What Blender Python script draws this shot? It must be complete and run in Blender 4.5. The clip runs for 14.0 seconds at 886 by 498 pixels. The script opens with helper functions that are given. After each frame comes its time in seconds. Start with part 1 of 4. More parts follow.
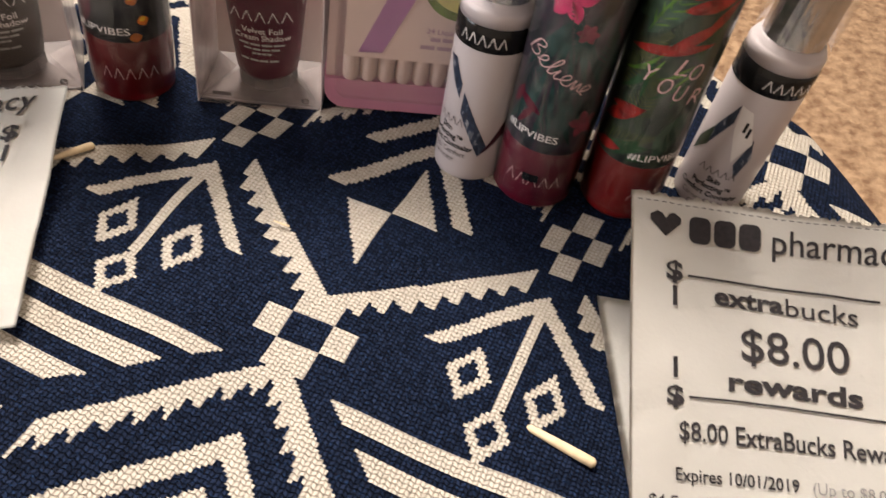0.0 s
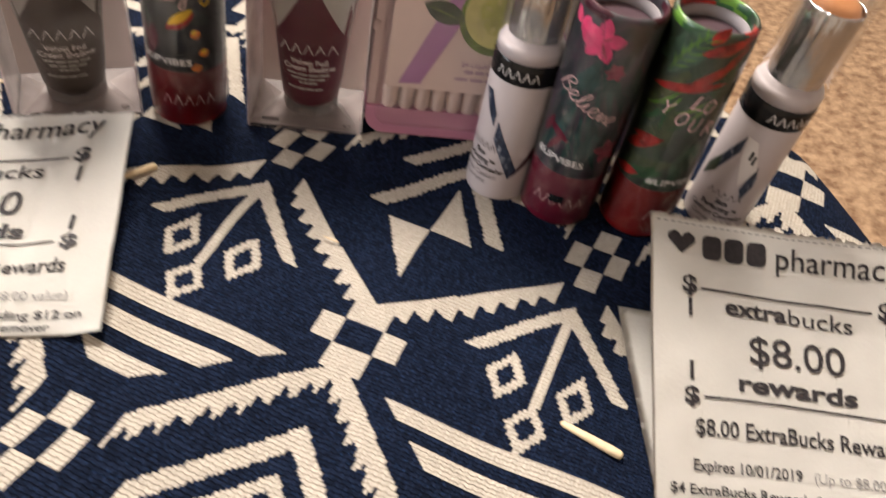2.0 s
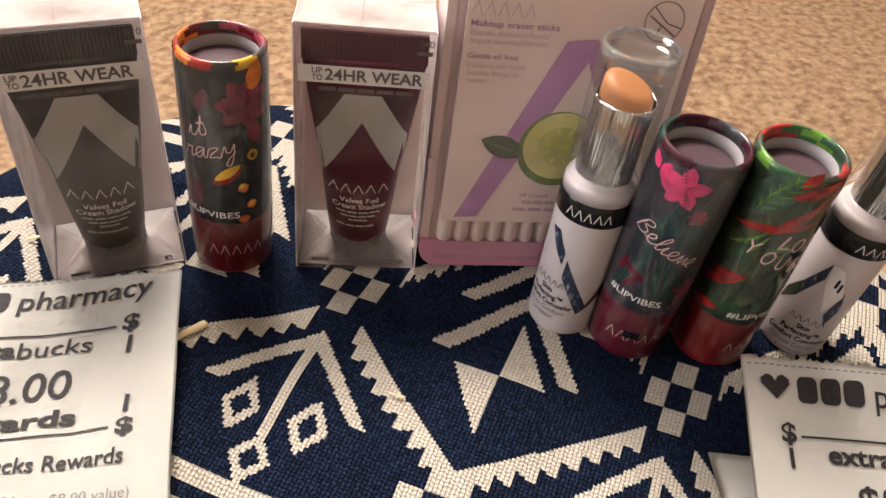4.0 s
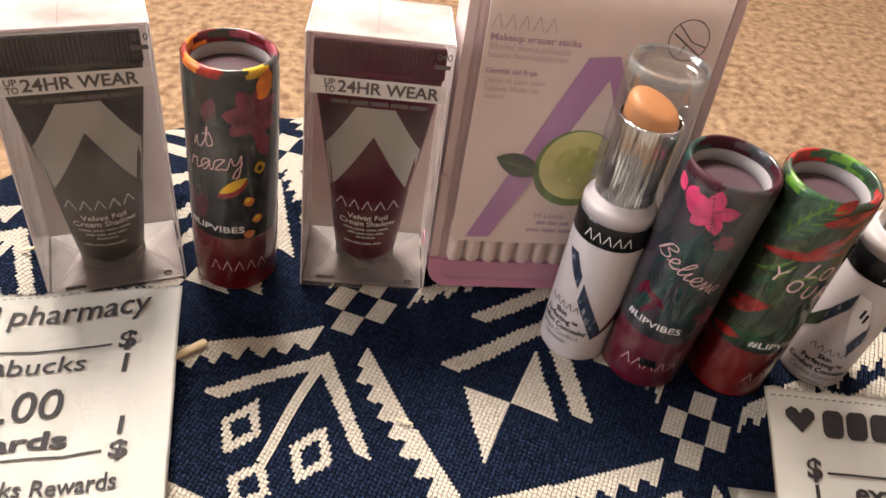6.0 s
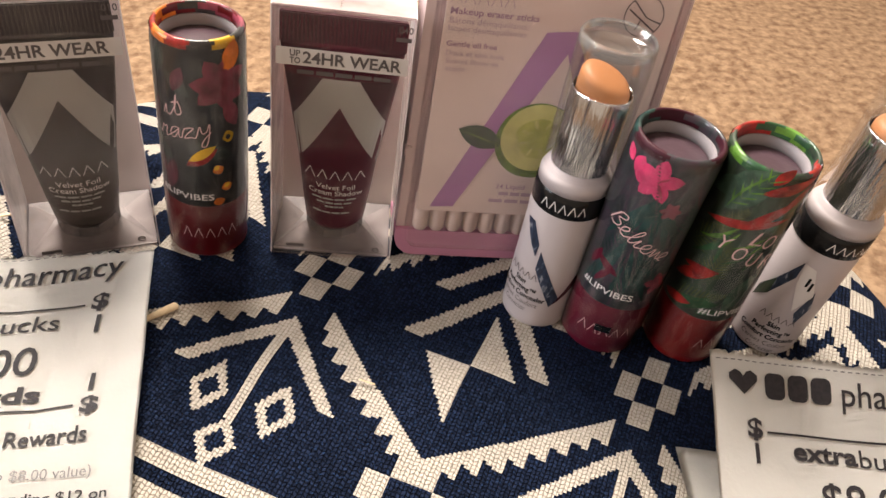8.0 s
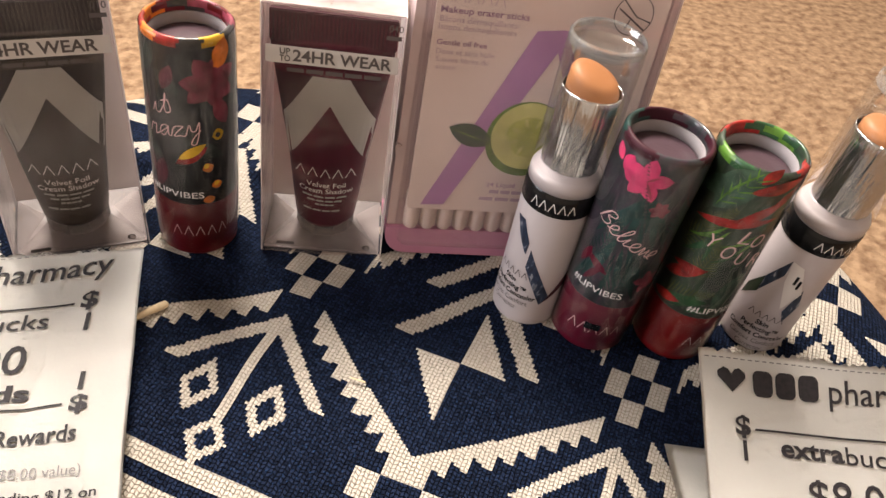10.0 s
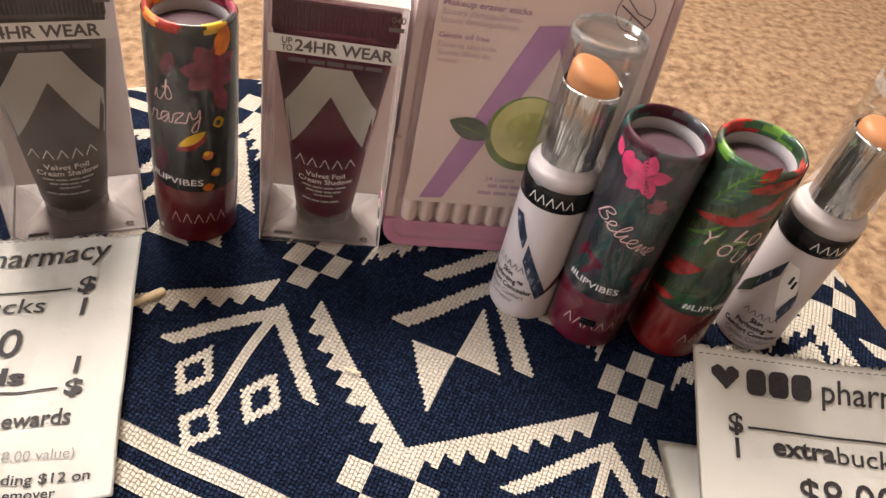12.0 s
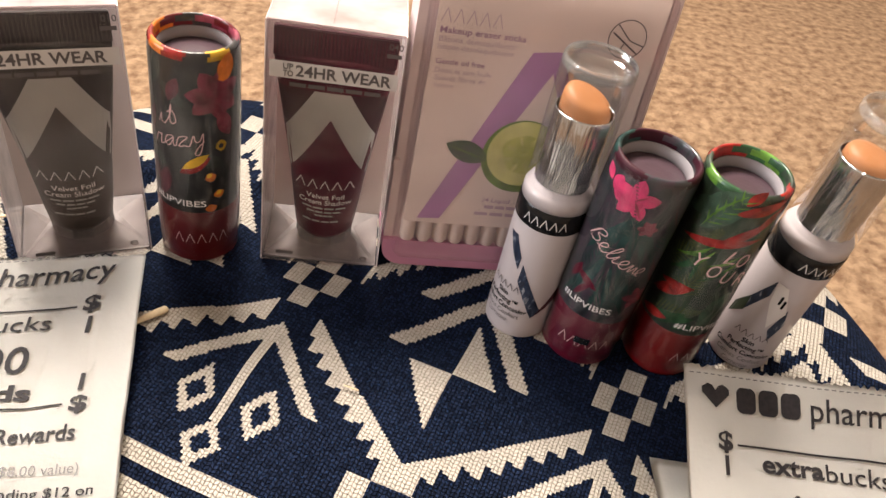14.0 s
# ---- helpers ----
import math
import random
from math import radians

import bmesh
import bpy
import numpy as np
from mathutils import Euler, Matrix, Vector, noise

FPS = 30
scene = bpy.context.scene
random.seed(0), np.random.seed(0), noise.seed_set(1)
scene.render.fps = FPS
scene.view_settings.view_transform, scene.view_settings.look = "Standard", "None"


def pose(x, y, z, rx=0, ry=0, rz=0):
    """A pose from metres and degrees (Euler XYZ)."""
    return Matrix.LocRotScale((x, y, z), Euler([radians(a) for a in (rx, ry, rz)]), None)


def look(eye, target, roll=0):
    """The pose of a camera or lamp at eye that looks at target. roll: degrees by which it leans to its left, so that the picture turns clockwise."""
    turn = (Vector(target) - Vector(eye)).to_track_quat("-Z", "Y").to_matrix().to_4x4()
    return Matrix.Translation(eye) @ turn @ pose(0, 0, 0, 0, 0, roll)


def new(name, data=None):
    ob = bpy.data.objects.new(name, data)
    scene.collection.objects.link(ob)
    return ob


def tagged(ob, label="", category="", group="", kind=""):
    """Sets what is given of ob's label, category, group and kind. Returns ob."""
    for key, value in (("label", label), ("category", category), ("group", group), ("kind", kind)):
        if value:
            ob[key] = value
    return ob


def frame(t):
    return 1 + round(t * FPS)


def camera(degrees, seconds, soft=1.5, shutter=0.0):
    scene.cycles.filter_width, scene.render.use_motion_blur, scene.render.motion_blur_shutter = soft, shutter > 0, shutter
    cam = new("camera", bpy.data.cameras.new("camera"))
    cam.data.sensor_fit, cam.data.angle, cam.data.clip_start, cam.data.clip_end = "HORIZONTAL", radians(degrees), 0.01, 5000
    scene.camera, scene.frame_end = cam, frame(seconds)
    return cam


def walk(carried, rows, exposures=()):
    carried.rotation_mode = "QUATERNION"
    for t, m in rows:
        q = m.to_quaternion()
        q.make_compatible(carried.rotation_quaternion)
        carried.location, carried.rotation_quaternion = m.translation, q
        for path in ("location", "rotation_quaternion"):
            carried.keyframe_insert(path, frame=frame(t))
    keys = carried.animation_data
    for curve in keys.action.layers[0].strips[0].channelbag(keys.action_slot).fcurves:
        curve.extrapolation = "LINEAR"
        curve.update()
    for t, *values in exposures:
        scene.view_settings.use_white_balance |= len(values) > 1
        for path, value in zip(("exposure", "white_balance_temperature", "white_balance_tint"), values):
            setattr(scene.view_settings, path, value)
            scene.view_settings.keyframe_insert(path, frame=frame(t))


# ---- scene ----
cam = camera(59.3, 14.0, 1.5, 0.4)
PATH = [
    (0, (0.04073, 0.02461, 0.58781), (0.02940, 0.24148, 0.38084), 5.77),
    (0.5, (0.04819, 0.02234, 0.58602), (0.04036, 0.23472, 0.37428), 5.79),
    (1, (0.04740, 0.01660, 0.58731), (0.04563, 0.22806, 0.37451), 7.04),
    (1.5, (0.04199, 0.01729, 0.58599), (0.04443, 0.23162, 0.37610), 8.43),
    (2, (0.02776, 0.00882, 0.60012), (0.02145, 0.23006, 0.39760), 7.07),
    (2.5, (0.00815, 0.01238, 0.61505), (-0.00331, 0.23868, 0.41844), 4.76),
    (3, (0.00557, 0.01923, 0.62163), (-0.00834, 0.24218, 0.42139), 3.19),
    (3.5, (0.00467, 0.02295, 0.62200), (-0.00631, 0.24952, 0.42567), 3.53),
    (3.7, (0.00617, 0.03206, 0.61704), (-0.00237, 0.25952, 0.42163), 3.36),
    (5.8, (-0.00058, 0.04478, 0.61081), (-0.00403, 0.27919, 0.42361), 5.52),
    (6, (0.00017, 0.04261, 0.61021), (-0.00439, 0.27567, 0.42136), 5.33),
    (6.5, (0.00475, 0.03993, 0.61065), (-0.00167, 0.27052, 0.41886), 4.89),
    (7, (0.00934, 0.03517, 0.61228), (0.00303, 0.26417, 0.41858), 5.11),
    (7.5, (0.00948, 0.03512, 0.61184), (0.00549, 0.26359, 0.41745), 5.85),
    (8, (0.00954, 0.03508, 0.61229), (0.00705, 0.26432, 0.41878), 6.10),
    (8.2, (0.00937, 0.03382, 0.61346), (0.00947, 0.26455, 0.42172), 6.80),
    (10.5, (0.01012, 0.03559, 0.61311), (0.01076, 0.26351, 0.41805), 6.59),
    (11, (0.00768, 0.03432, 0.61377), (0.00909, 0.26332, 0.41997), 7.34),
    (11.5, (0.00853, 0.03502, 0.61146), (0.01026, 0.26448, 0.41822), 7.85),
    (12, (0.01001, 0.03401, 0.61234), (0.01186, 0.26194, 0.41729), 8.01),
    (12.5, (0.01017, 0.03261, 0.61455), (0.01098, 0.26173, 0.42089), 7.87),
    (13, (0.01131, 0.03235, 0.61654), (0.01036, 0.26241, 0.42400), 7.58),
    (13.5, (0.01115, 0.03178, 0.61528), (0.01024, 0.26204, 0.42298), 7.75),
    (14, (0.01180, 0.03156, 0.61686), (0.01132, 0.26283, 0.42577), 7.76),
]
walk(cam, [(t, look(eye, target, roll)) for t, eye, target, roll in PATH], ((0.0, -0.03), (3.5, -0.03), (6.0, 0.12), (14.0, 0.12)))

# ---- light ----
world = bpy.data.worlds.new("room_air")
scene.world = world
world.use_nodes = True
world.node_tree.nodes["Background"].inputs[0].default_value = (0.9, 0.93, 1.0, 1)
world.node_tree.nodes["Background"].inputs[1].default_value = 0.25


def lamp(name, place, target, size, watts, colour):
    data = bpy.data.lights.new(name, "AREA")
    data.shape, data.size, data.size_y, data.energy, data.color = "RECTANGLE", size[0], size[1], watts, colour
    ob = new(name, data)
    ob.matrix_world = look(place, target)
    return ob


lamp("window_light", (-2.18, -0.35, 1.45), (0.0, 0.15, 0.5), (1.2, 1.2), 44, (0.96, 0.97, 1.0))
lamp("ceiling_light", (-0.42, 1.02, 2.36), (0.0, 0.25, 0.4), (0.8, 0.8), 184, (1.0, 0.91, 0.81))


# ---- materials ----
def nodes_of(name):
    m = bpy.data.materials.new(name)
    m.use_nodes = True
    nt = m.node_tree
    return m, nt, nt.nodes["Principled BSDF"]


def add(nt, kind, **values):
    n = nt.nodes.new(kind)
    for k, v in values.items():
        n.inputs[k].default_value = v
    return n


def surface(name, colour, rough=0.5, metal=0.0, vary=0.12, scale=60.0, bump=0.1, coat=0.0, fine=900.0, spec=0.3):
    """A plain surface with mottling at two scales and fine relief."""
    m, nt, b = nodes_of(name)
    tc = nt.nodes.new("ShaderNodeTexCoord")
    big = add(nt, "ShaderNodeTexNoise", Scale=scale, Detail=3.0)
    small = add(nt, "ShaderNodeTexNoise", Scale=fine, Detail=2.0)
    nt.links.new(tc.outputs["Object"], big.inputs["Vector"])
    nt.links.new(tc.outputs["Object"], small.inputs["Vector"])
    ramp = nt.nodes.new("ShaderNodeValToRGB")
    ramp.color_ramp.elements[0].position, ramp.color_ramp.elements[1].position = 0.3, 0.7
    ramp.color_ramp.elements[0].color = (*[c * (1 - vary) for c in colour], 1)
    ramp.color_ramp.elements[1].color = (*[min(1, c * (1 + vary)) for c in colour], 1)
    nt.links.new(big.outputs["Fac"], ramp.inputs["Fac"])
    nt.links.new(ramp.outputs["Color"], b.inputs["Base Color"])
    b.inputs["Roughness"].default_value, b.inputs["Metallic"].default_value = rough, metal
    b.inputs["Coat Weight"].default_value, b.inputs["Specular IOR Level"].default_value = coat, spec
    b.inputs["Coat Roughness"].default_value = 0.08
    if bump:
        bp = add(nt, "ShaderNodeBump", Strength=bump, Distance=0.0004)
        nt.links.new(small.outputs["Fac"], bp.inputs["Height"])
        nt.links.new(bp.outputs["Normal"], b.inputs["Normal"])
    return m


def clear(name, milk, rough=0.08, tint=(1, 1, 1), gloss=0.5, scale=70.0, tall=1.0, least=0.6, most=1.4):
    """Thin clear plastic: light passes straight through, with some haze and a gloss."""
    m, nt, b = nodes_of(name)
    b.inputs["Base Color"].default_value = (*[0.92 * c for c in tint], 1)
    b.inputs["Roughness"].default_value = 0.35
    tr = nt.nodes.new("ShaderNodeBsdfTransparent")
    tr.inputs["Color"].default_value = (*tint, 1)
    gl = nt.nodes.new("ShaderNodeBsdfGlossy")
    gl.inputs["Roughness"].default_value = rough
    fr = add(nt, "ShaderNodeFresnel", IOR=1.45)
    weak = nt.nodes.new("ShaderNodeMath")
    weak.operation = "MULTIPLY"
    weak.inputs[1].default_value = gloss
    nt.links.new(fr.outputs[0], weak.inputs[0])
    tc = nt.nodes.new("ShaderNodeTexCoord")
    mp = nt.nodes.new("ShaderNodeMapping")
    mp.inputs["Scale"].default_value = (1.0, 1.0, tall)
    nz = add(nt, "ShaderNodeTexNoise", Scale=scale, Detail=3.0)
    nt.links.new(tc.outputs["Object"], mp.inputs["Vector"])
    nt.links.new(mp.outputs[0], nz.inputs["Vector"])
    mr = add(nt, "ShaderNodeMapRange")
    mr.inputs[1].default_value, mr.inputs[2].default_value = 0.3, 0.7
    mr.inputs[3].default_value, mr.inputs[4].default_value = milk * least, milk * most
    nt.links.new(nz.outputs["Fac"], mr.inputs[0])
    a = nt.nodes.new("ShaderNodeMixShader")
    nt.links.new(mr.outputs[0], a.inputs[0])
    nt.links.new(tr.outputs[0], a.inputs[1])
    nt.links.new(b.outputs[0], a.inputs[2])
    c = nt.nodes.new("ShaderNodeMixShader")
    nt.links.new(weak.outputs[0], c.inputs[0])
    nt.links.new(a.outputs[0], c.inputs[1])
    nt.links.new(gl.outputs[0], c.inputs[2])
    nt.links.new(c.outputs[0], nt.nodes["Material Output"].inputs["Surface"])
    return m


def woven(name, dark, light, fleck, odd, gap):
    """Knitted cotton: rows of small stitches, gap shade painted in dark, and loose coloured fibres."""
    m, nt, b = nodes_of(name)
    uv = nt.nodes.new("ShaderNodeUVMap")
    uv.uv_map = "stitch"
    br = add(nt, "ShaderNodeTexBrick", Scale=1.0)
    br.offset, br.squash = 0.0, 1.0
    br.inputs["Mortar Size"].default_value, br.inputs["Mortar Smooth"].default_value = gap, 1.0
    br.inputs["Brick Width"].default_value, br.inputs["Row Height"].default_value = 1.10, 1.15
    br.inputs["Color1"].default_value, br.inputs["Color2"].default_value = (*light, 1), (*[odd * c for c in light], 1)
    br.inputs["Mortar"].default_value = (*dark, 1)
    wob = add(nt, "ShaderNodeTexNoise", Scale=0.55, Detail=3.0)
    nt.links.new(uv.outputs[0], wob.inputs["Vector"])
    push = nt.nodes.new("ShaderNodeVectorMath")
    push.operation = "MULTIPLY_ADD"
    push.inputs[1].default_value = (0.7, 0.7, 0.0)
    nt.links.new(wob.outputs["Color"], push.inputs[0])
    nt.links.new(uv.outputs[0], push.inputs[2])
    # each stitch is a small v: the rows rise and fall across a column
    apart, fold, lift, again = (nt.nodes.new(k) for k in ("ShaderNodeSeparateXYZ", "ShaderNodeMath", "ShaderNodeMath", "ShaderNodeCombineXYZ"))
    fold.operation, lift.operation = "PINGPONG", "MULTIPLY_ADD"
    fold.inputs[1].default_value, lift.inputs[1].default_value = 1.10, 0.45
    nt.links.new(push.outputs[0], apart.inputs[0])
    nt.links.new(apart.outputs[0], fold.inputs[0])
    nt.links.new(fold.outputs[0], lift.inputs[0])
    nt.links.new(apart.outputs[1], lift.inputs[2])
    nt.links.new(apart.outputs[0], again.inputs[0])
    nt.links.new(lift.outputs[0], again.inputs[1])
    nt.links.new(again.outputs[0], br.inputs["Vector"])
    nz = add(nt, "ShaderNodeTexNoise", Scale=1.3, Detail=5.0)
    nt.links.new(uv.outputs[0], nz.inputs["Vector"])
    ramp = nt.nodes.new("ShaderNodeValToRGB")
    ramp.color_ramp.elements[0].position, ramp.color_ramp.elements[1].position = 0.58, 0.80
    ramp.color_ramp.elements[0].color, ramp.color_ramp.elements[1].color = (0, 0, 0, 1), (1, 1, 1, 1)
    nt.links.new(nz.outputs["Fac"], ramp.inputs["Fac"])
    mix = nt.nodes.new("ShaderNodeMix")
    mix.data_type = "RGBA"
    mix.inputs["B"].default_value = (*fleck, 1)
    nt.links.new(ramp.outputs["Color"], mix.inputs["Factor"])
    nt.links.new(br.outputs["Color"], mix.inputs["A"])
    nt.links.new(mix.outputs["Result"], b.inputs["Base Color"])
    b.inputs["Roughness"].default_value = 0.9
    b.inputs["Specular IOR Level"].default_value = 0.05
    bp = add(nt, "ShaderNodeBump", Strength=0.9, Distance=0.0006)
    bp.invert = True
    nt.links.new(br.outputs["Fac"], bp.inputs["Height"])
    nt.links.new(bp.outputs["Normal"], b.inputs["Normal"])
    return m


def print_mat(name, colours, scale=90.0, coat=0.6):
    """Printed foliage in several inks, under a gloss film."""
    m, nt, b = nodes_of(name)
    tc = nt.nodes.new("ShaderNodeTexCoord")
    mp = nt.nodes.new("ShaderNodeMapping")
    mp.inputs["Scale"].default_value = (1.0, 1.0, 0.45)
    nt.links.new(tc.outputs["Object"], mp.inputs["Vector"])
    nz = add(nt, "ShaderNodeTexNoise", Scale=scale * 1.3, Detail=4.0, Distortion=2.5)
    nt.links.new(mp.outputs[0], nz.inputs["Vector"])
    ramp = nt.nodes.new("ShaderNodeValToRGB")
    e = ramp.color_ramp.elements
    e[0].color, e[1].color = (*colours[0], 1), (*colours[-1], 1)
    e[0].position, e[1].position = 0.34, 0.70
    for k, c in enumerate(colours[1:-1]):
        n = e.new(0.34 + 0.36 * (k + 1) / (len(colours) - 1))
        n.color = (*c, 1)
    nt.links.new(nz.outputs["Fac"], ramp.inputs["Fac"])
    nt.links.new(ramp.outputs["Color"], b.inputs["Base Color"])
    b.inputs["Roughness"].default_value, b.inputs["Coat Weight"].default_value, b.inputs["Coat Roughness"].default_value = 0.45, coat, 0.06
    return m


def streaked_metal():
    m, nt, b = nodes_of("polished_metal")
    b.inputs["Base Color"].default_value = (0.60, 0.60, 0.61, 1)
    b.inputs["Metallic"].default_value, b.inputs["Roughness"].default_value = 1.0, 0.09
    tc = nt.nodes.new("ShaderNodeTexCoord")
    mp = nt.nodes.new("ShaderNodeMapping")
    mp.inputs["Scale"].default_value = (1.0, 1.0, 0.07)
    nz = add(nt, "ShaderNodeTexNoise", Scale=420.0, Detail=3.0, Distortion=0.6)
    bp = add(nt, "ShaderNodeBump", Strength=0.9, Distance=0.0011)
    nt.links.new(tc.outputs["Object"], mp.inputs["Vector"])
    nt.links.new(mp.outputs[0], nz.inputs["Vector"])
    nt.links.new(nz.outputs["Fac"], bp.inputs["Height"])
    nt.links.new(bp.outputs["Normal"], b.inputs["Normal"])
    return m


SILVER = streaked_metal()
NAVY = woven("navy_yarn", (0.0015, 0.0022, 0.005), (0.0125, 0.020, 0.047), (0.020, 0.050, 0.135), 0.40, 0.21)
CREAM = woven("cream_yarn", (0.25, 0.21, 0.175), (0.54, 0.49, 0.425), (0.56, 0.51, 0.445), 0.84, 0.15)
PAPER = surface("receipt_paper", (0.74, 0.715, 0.68), 0.75, vary=0.05, scale=45, bump=0.12)
INK = surface("thermal_ink", (0.020, 0.017, 0.020), 0.7, vary=0.3, scale=900, bump=0)
FADED = surface("faded_ink", (0.2, 0.19, 0.19), 0.7, vary=0.3, scale=900, bump=0)
WHITE = surface("white_plastic", (0.46, 0.41, 0.425), 0.32, vary=0.04, coat=0.3)
BLACK = surface("black_gloss", (0.008, 0.008, 0.009), 0.18, vary=0.2, bump=0)
RED = surface("red_lacquer", (0.155, 0.003, 0.004), 0.28, vary=0.12, coat=0.25, bump=0.02)
BERRY = surface("berry_lacquer", (0.105, 0.006, 0.020), 0.28, vary=0.12, coat=0.25, bump=0.02)
CRIMSON = surface("crimson_lacquer", (0.115, 0.004, 0.007), 0.28, vary=0.12, coat=0.25, bump=0.02)
MAUVE = surface("frosted_mauve_cap", (0.075, 0.045, 0.056), 0.35, vary=0.1)
PALE = surface("pale_grey_board", (0.27, 0.245, 0.26), 0.5, vary=0.05)
STICKM = surface("apricot_makeup", (0.36, 0.150, 0.058), 0.5, vary=0.08, bump=0.05)
PINK = surface("pink_tray", (0.50, 0.22, 0.33), 0.4, vary=0.06)
PALEPINK = surface("pale_pink_plastic", (0.63, 0.50, 0.50), 0.3, vary=0.08, scale=40)
CARD = surface("cream_card", (0.77, 0.70, 0.61), 0.5, vary=0.03)
LILAC = surface("lilac_ink", (0.43, 0.22, 0.44), 0.5, vary=0.08, scale=120)
LILAC_PALE = surface("pale_lilac_ink", (0.50, 0.39, 0.44), 0.55, vary=0.05)
COTTON = surface("cotton_wadding", (0.66, 0.58, 0.50), 0.9, vary=0.06, bump=0.5)
LEAFM = surface("dark_leaf_ink", (0.03, 0.07, 0.02), 0.45, vary=0.35, scale=250)
RIND = surface("cucumber_rind", (0.13, 0.24, 0.03), 0.45, vary=0.3, scale=200)
FLESH = surface("cucumber_flesh", (0.62, 0.66, 0.22), 0.45, vary=0.18, scale=170)
CHAR = surface("charcoal_tube", (0.056, 0.047, 0.042), 0.45, vary=0.12)
CHAR_DARK = surface("dark_charcoal", (0.030, 0.024, 0.023), 0.5, vary=0.15)
PLUM = surface("plum_tube", (0.075, 0.004, 0.016), 0.4, vary=0.12, spec=0.2)
PLUM_DARK = surface("dark_plum", (0.040, 0.006, 0.013), 0.5, vary=0.15, spec=0.2)
BEIGE_BAND = surface("silver_grey_print", (0.37, 0.38, 0.365), 0.4, vary=0.1)
STRIP = surface("pearl_strip", (0.62, 0.58, 0.57), 0.5, vary=0.04)
GREYCAP = surface("grey_screw_cap", (0.085, 0.085, 0.088), 0.4, vary=0.1)
TUBE_TEXT = surface("light_print", (0.72, 0.68, 0.68), 0.5, vary=0.05, bump=0)
DARK_TEXT = surface("grey_print", (0.10, 0.085, 0.085), 0.5, vary=0.1, bump=0)
BOXCLEAR = clear("clear_box_plastic", 0.007, 0.07, tint=(1.0, 0.97, 0.96), gloss=0.45, scale=45.0, least=0.2, most=2.2)
BOXFLOOR = clear("hazy_box_fold", 0.16, 0.15, tint=(0.80, 0.76, 0.76), gloss=0.4)
BOXBACK = surface("frosted_box_back", (0.64, 0.57, 0.54), 0.5, vary=0.06, scale=50)
BOXSIDE = clear("hazy_box_side", 0.74, 0.1, tint=(0.98, 0.95, 0.95), gloss=0.5)
CAPCLEAR = clear("clear_cap_plastic", 0.012, 0.04, gloss=0.4)
BLISTER = clear("clear_blister", 0.03, 0.06, tint=(1.0, 0.97, 0.98), gloss=0.4)
# upright milky streaks in the film stand in for reflections down the sleeve
FILM = clear("shrink_film", 0.006, 0.05, gloss=1.4, scale=330.0, tall=0.04, least=-2.5, most=5.0)
BROAD = surface("broad_leaf_ink", (0.050, 0.095, 0.060), 0.4, vary=0.4, scale=260, coat=0.4)
RIMCLEAR = clear("glassy_cap_rim", 0.07, 0.03, gloss=0.7)
LILAC_TEXT = surface("lilac_text_ink", (0.40, 0.26, 0.36), 0.55, vary=0.05, bump=0)
FLESH_DEEP = surface("cucumber_middle", (0.50, 0.56, 0.13), 0.45, vary=0.2, scale=260)
DUSKPINK = surface("faded_pink_ink", (0.13, 0.045, 0.055), 0.4, vary=0.5, scale=250, coat=0.4)
GREYLEAF = surface("grey_leaf_ink", (0.050, 0.060, 0.052), 0.4, vary=0.5, scale=220, coat=0.4)
BOXBASE = clear("grey_hazy_floor", 0.80, 0.2, tint=(0.24, 0.22, 0.22), gloss=0.3)
BOXTOP = clear("milky_box_top", 0.50, 0.12, tint=(0.74, 0.66, 0.65), gloss=0.5)
FERN = surface("fern_ink", (0.070, 0.085, 0.030), 0.4, vary=0.5, scale=300, coat=0.4)
WOOD = surface("split_wood", (0.66, 0.52, 0.34), 0.7, vary=0.15, scale=400)
JUNGLE = print_mat("jungle_print", [(0.008, 0.013, 0.010), (0.016, 0.030, 0.018), (0.030, 0.055, 0.028), (0.045, 0.05, 0.045)])
DUSK = print_mat("dusk_print", [(0.012, 0.012, 0.015), (0.024, 0.030, 0.034), (0.048, 0.024, 0.040), (0.038, 0.050, 0.050)])
NIGHT = print_mat("night_print", [(0.008, 0.007, 0.007), (0.016, 0.015, 0.015), (0.027, 0.024, 0.024), (0.042, 0.039, 0.038)])
MARBLE = print_mat("ribbon_print", [(0.008, 0.012, 0.028), (0.014, 0.025, 0.055), (0.028, 0.042, 0.08), (0.36, 0.37, 0.41)], 220)
HOTPINK = surface("hot_pink_ink", (0.60, 0.055, 0.16), 0.4, vary=0.3, scale=300, coat=0.4)
ROSE = surface("dusty_rose_ink", (0.26, 0.045, 0.075), 0.4, vary=0.45, scale=250, coat=0.4)
ORANGE = surface("orange_ink", (0.62, 0.17, 0.02), 0.4, vary=0.3, scale=260, coat=0.4)
YELLOW = surface("yellow_ink", (0.66, 0.40, 0.03), 0.4, vary=0.2, scale=260, coat=0.4)
SCARLET = surface("scarlet_ink", (0.30, 0.018, 0.013), 0.4, vary=0.6, scale=330, coat=0.4)
GREEN = surface("leaf_green_ink", (0.022, 0.075, 0.028), 0.4, vary=0.5, scale=300, coat=0.4)
LIME = surface("lime_ink", (0.10, 0.22, 0.03), 0.4, vary=0.4, scale=300, coat=0.4)
TEAL = surface("teal_ink", (0.016, 0.050, 0.045), 0.4, vary=0.5, scale=300, coat=0.4)
FOIL = surface("rose_foil", (0.62, 0.40, 0.40), 0.35, vary=0.12, bump=0)
PLASTER = surface("painted_plaster", (0.54, 0.49, 0.43), 0.85, vary=0.05, scale=3, fine=150)


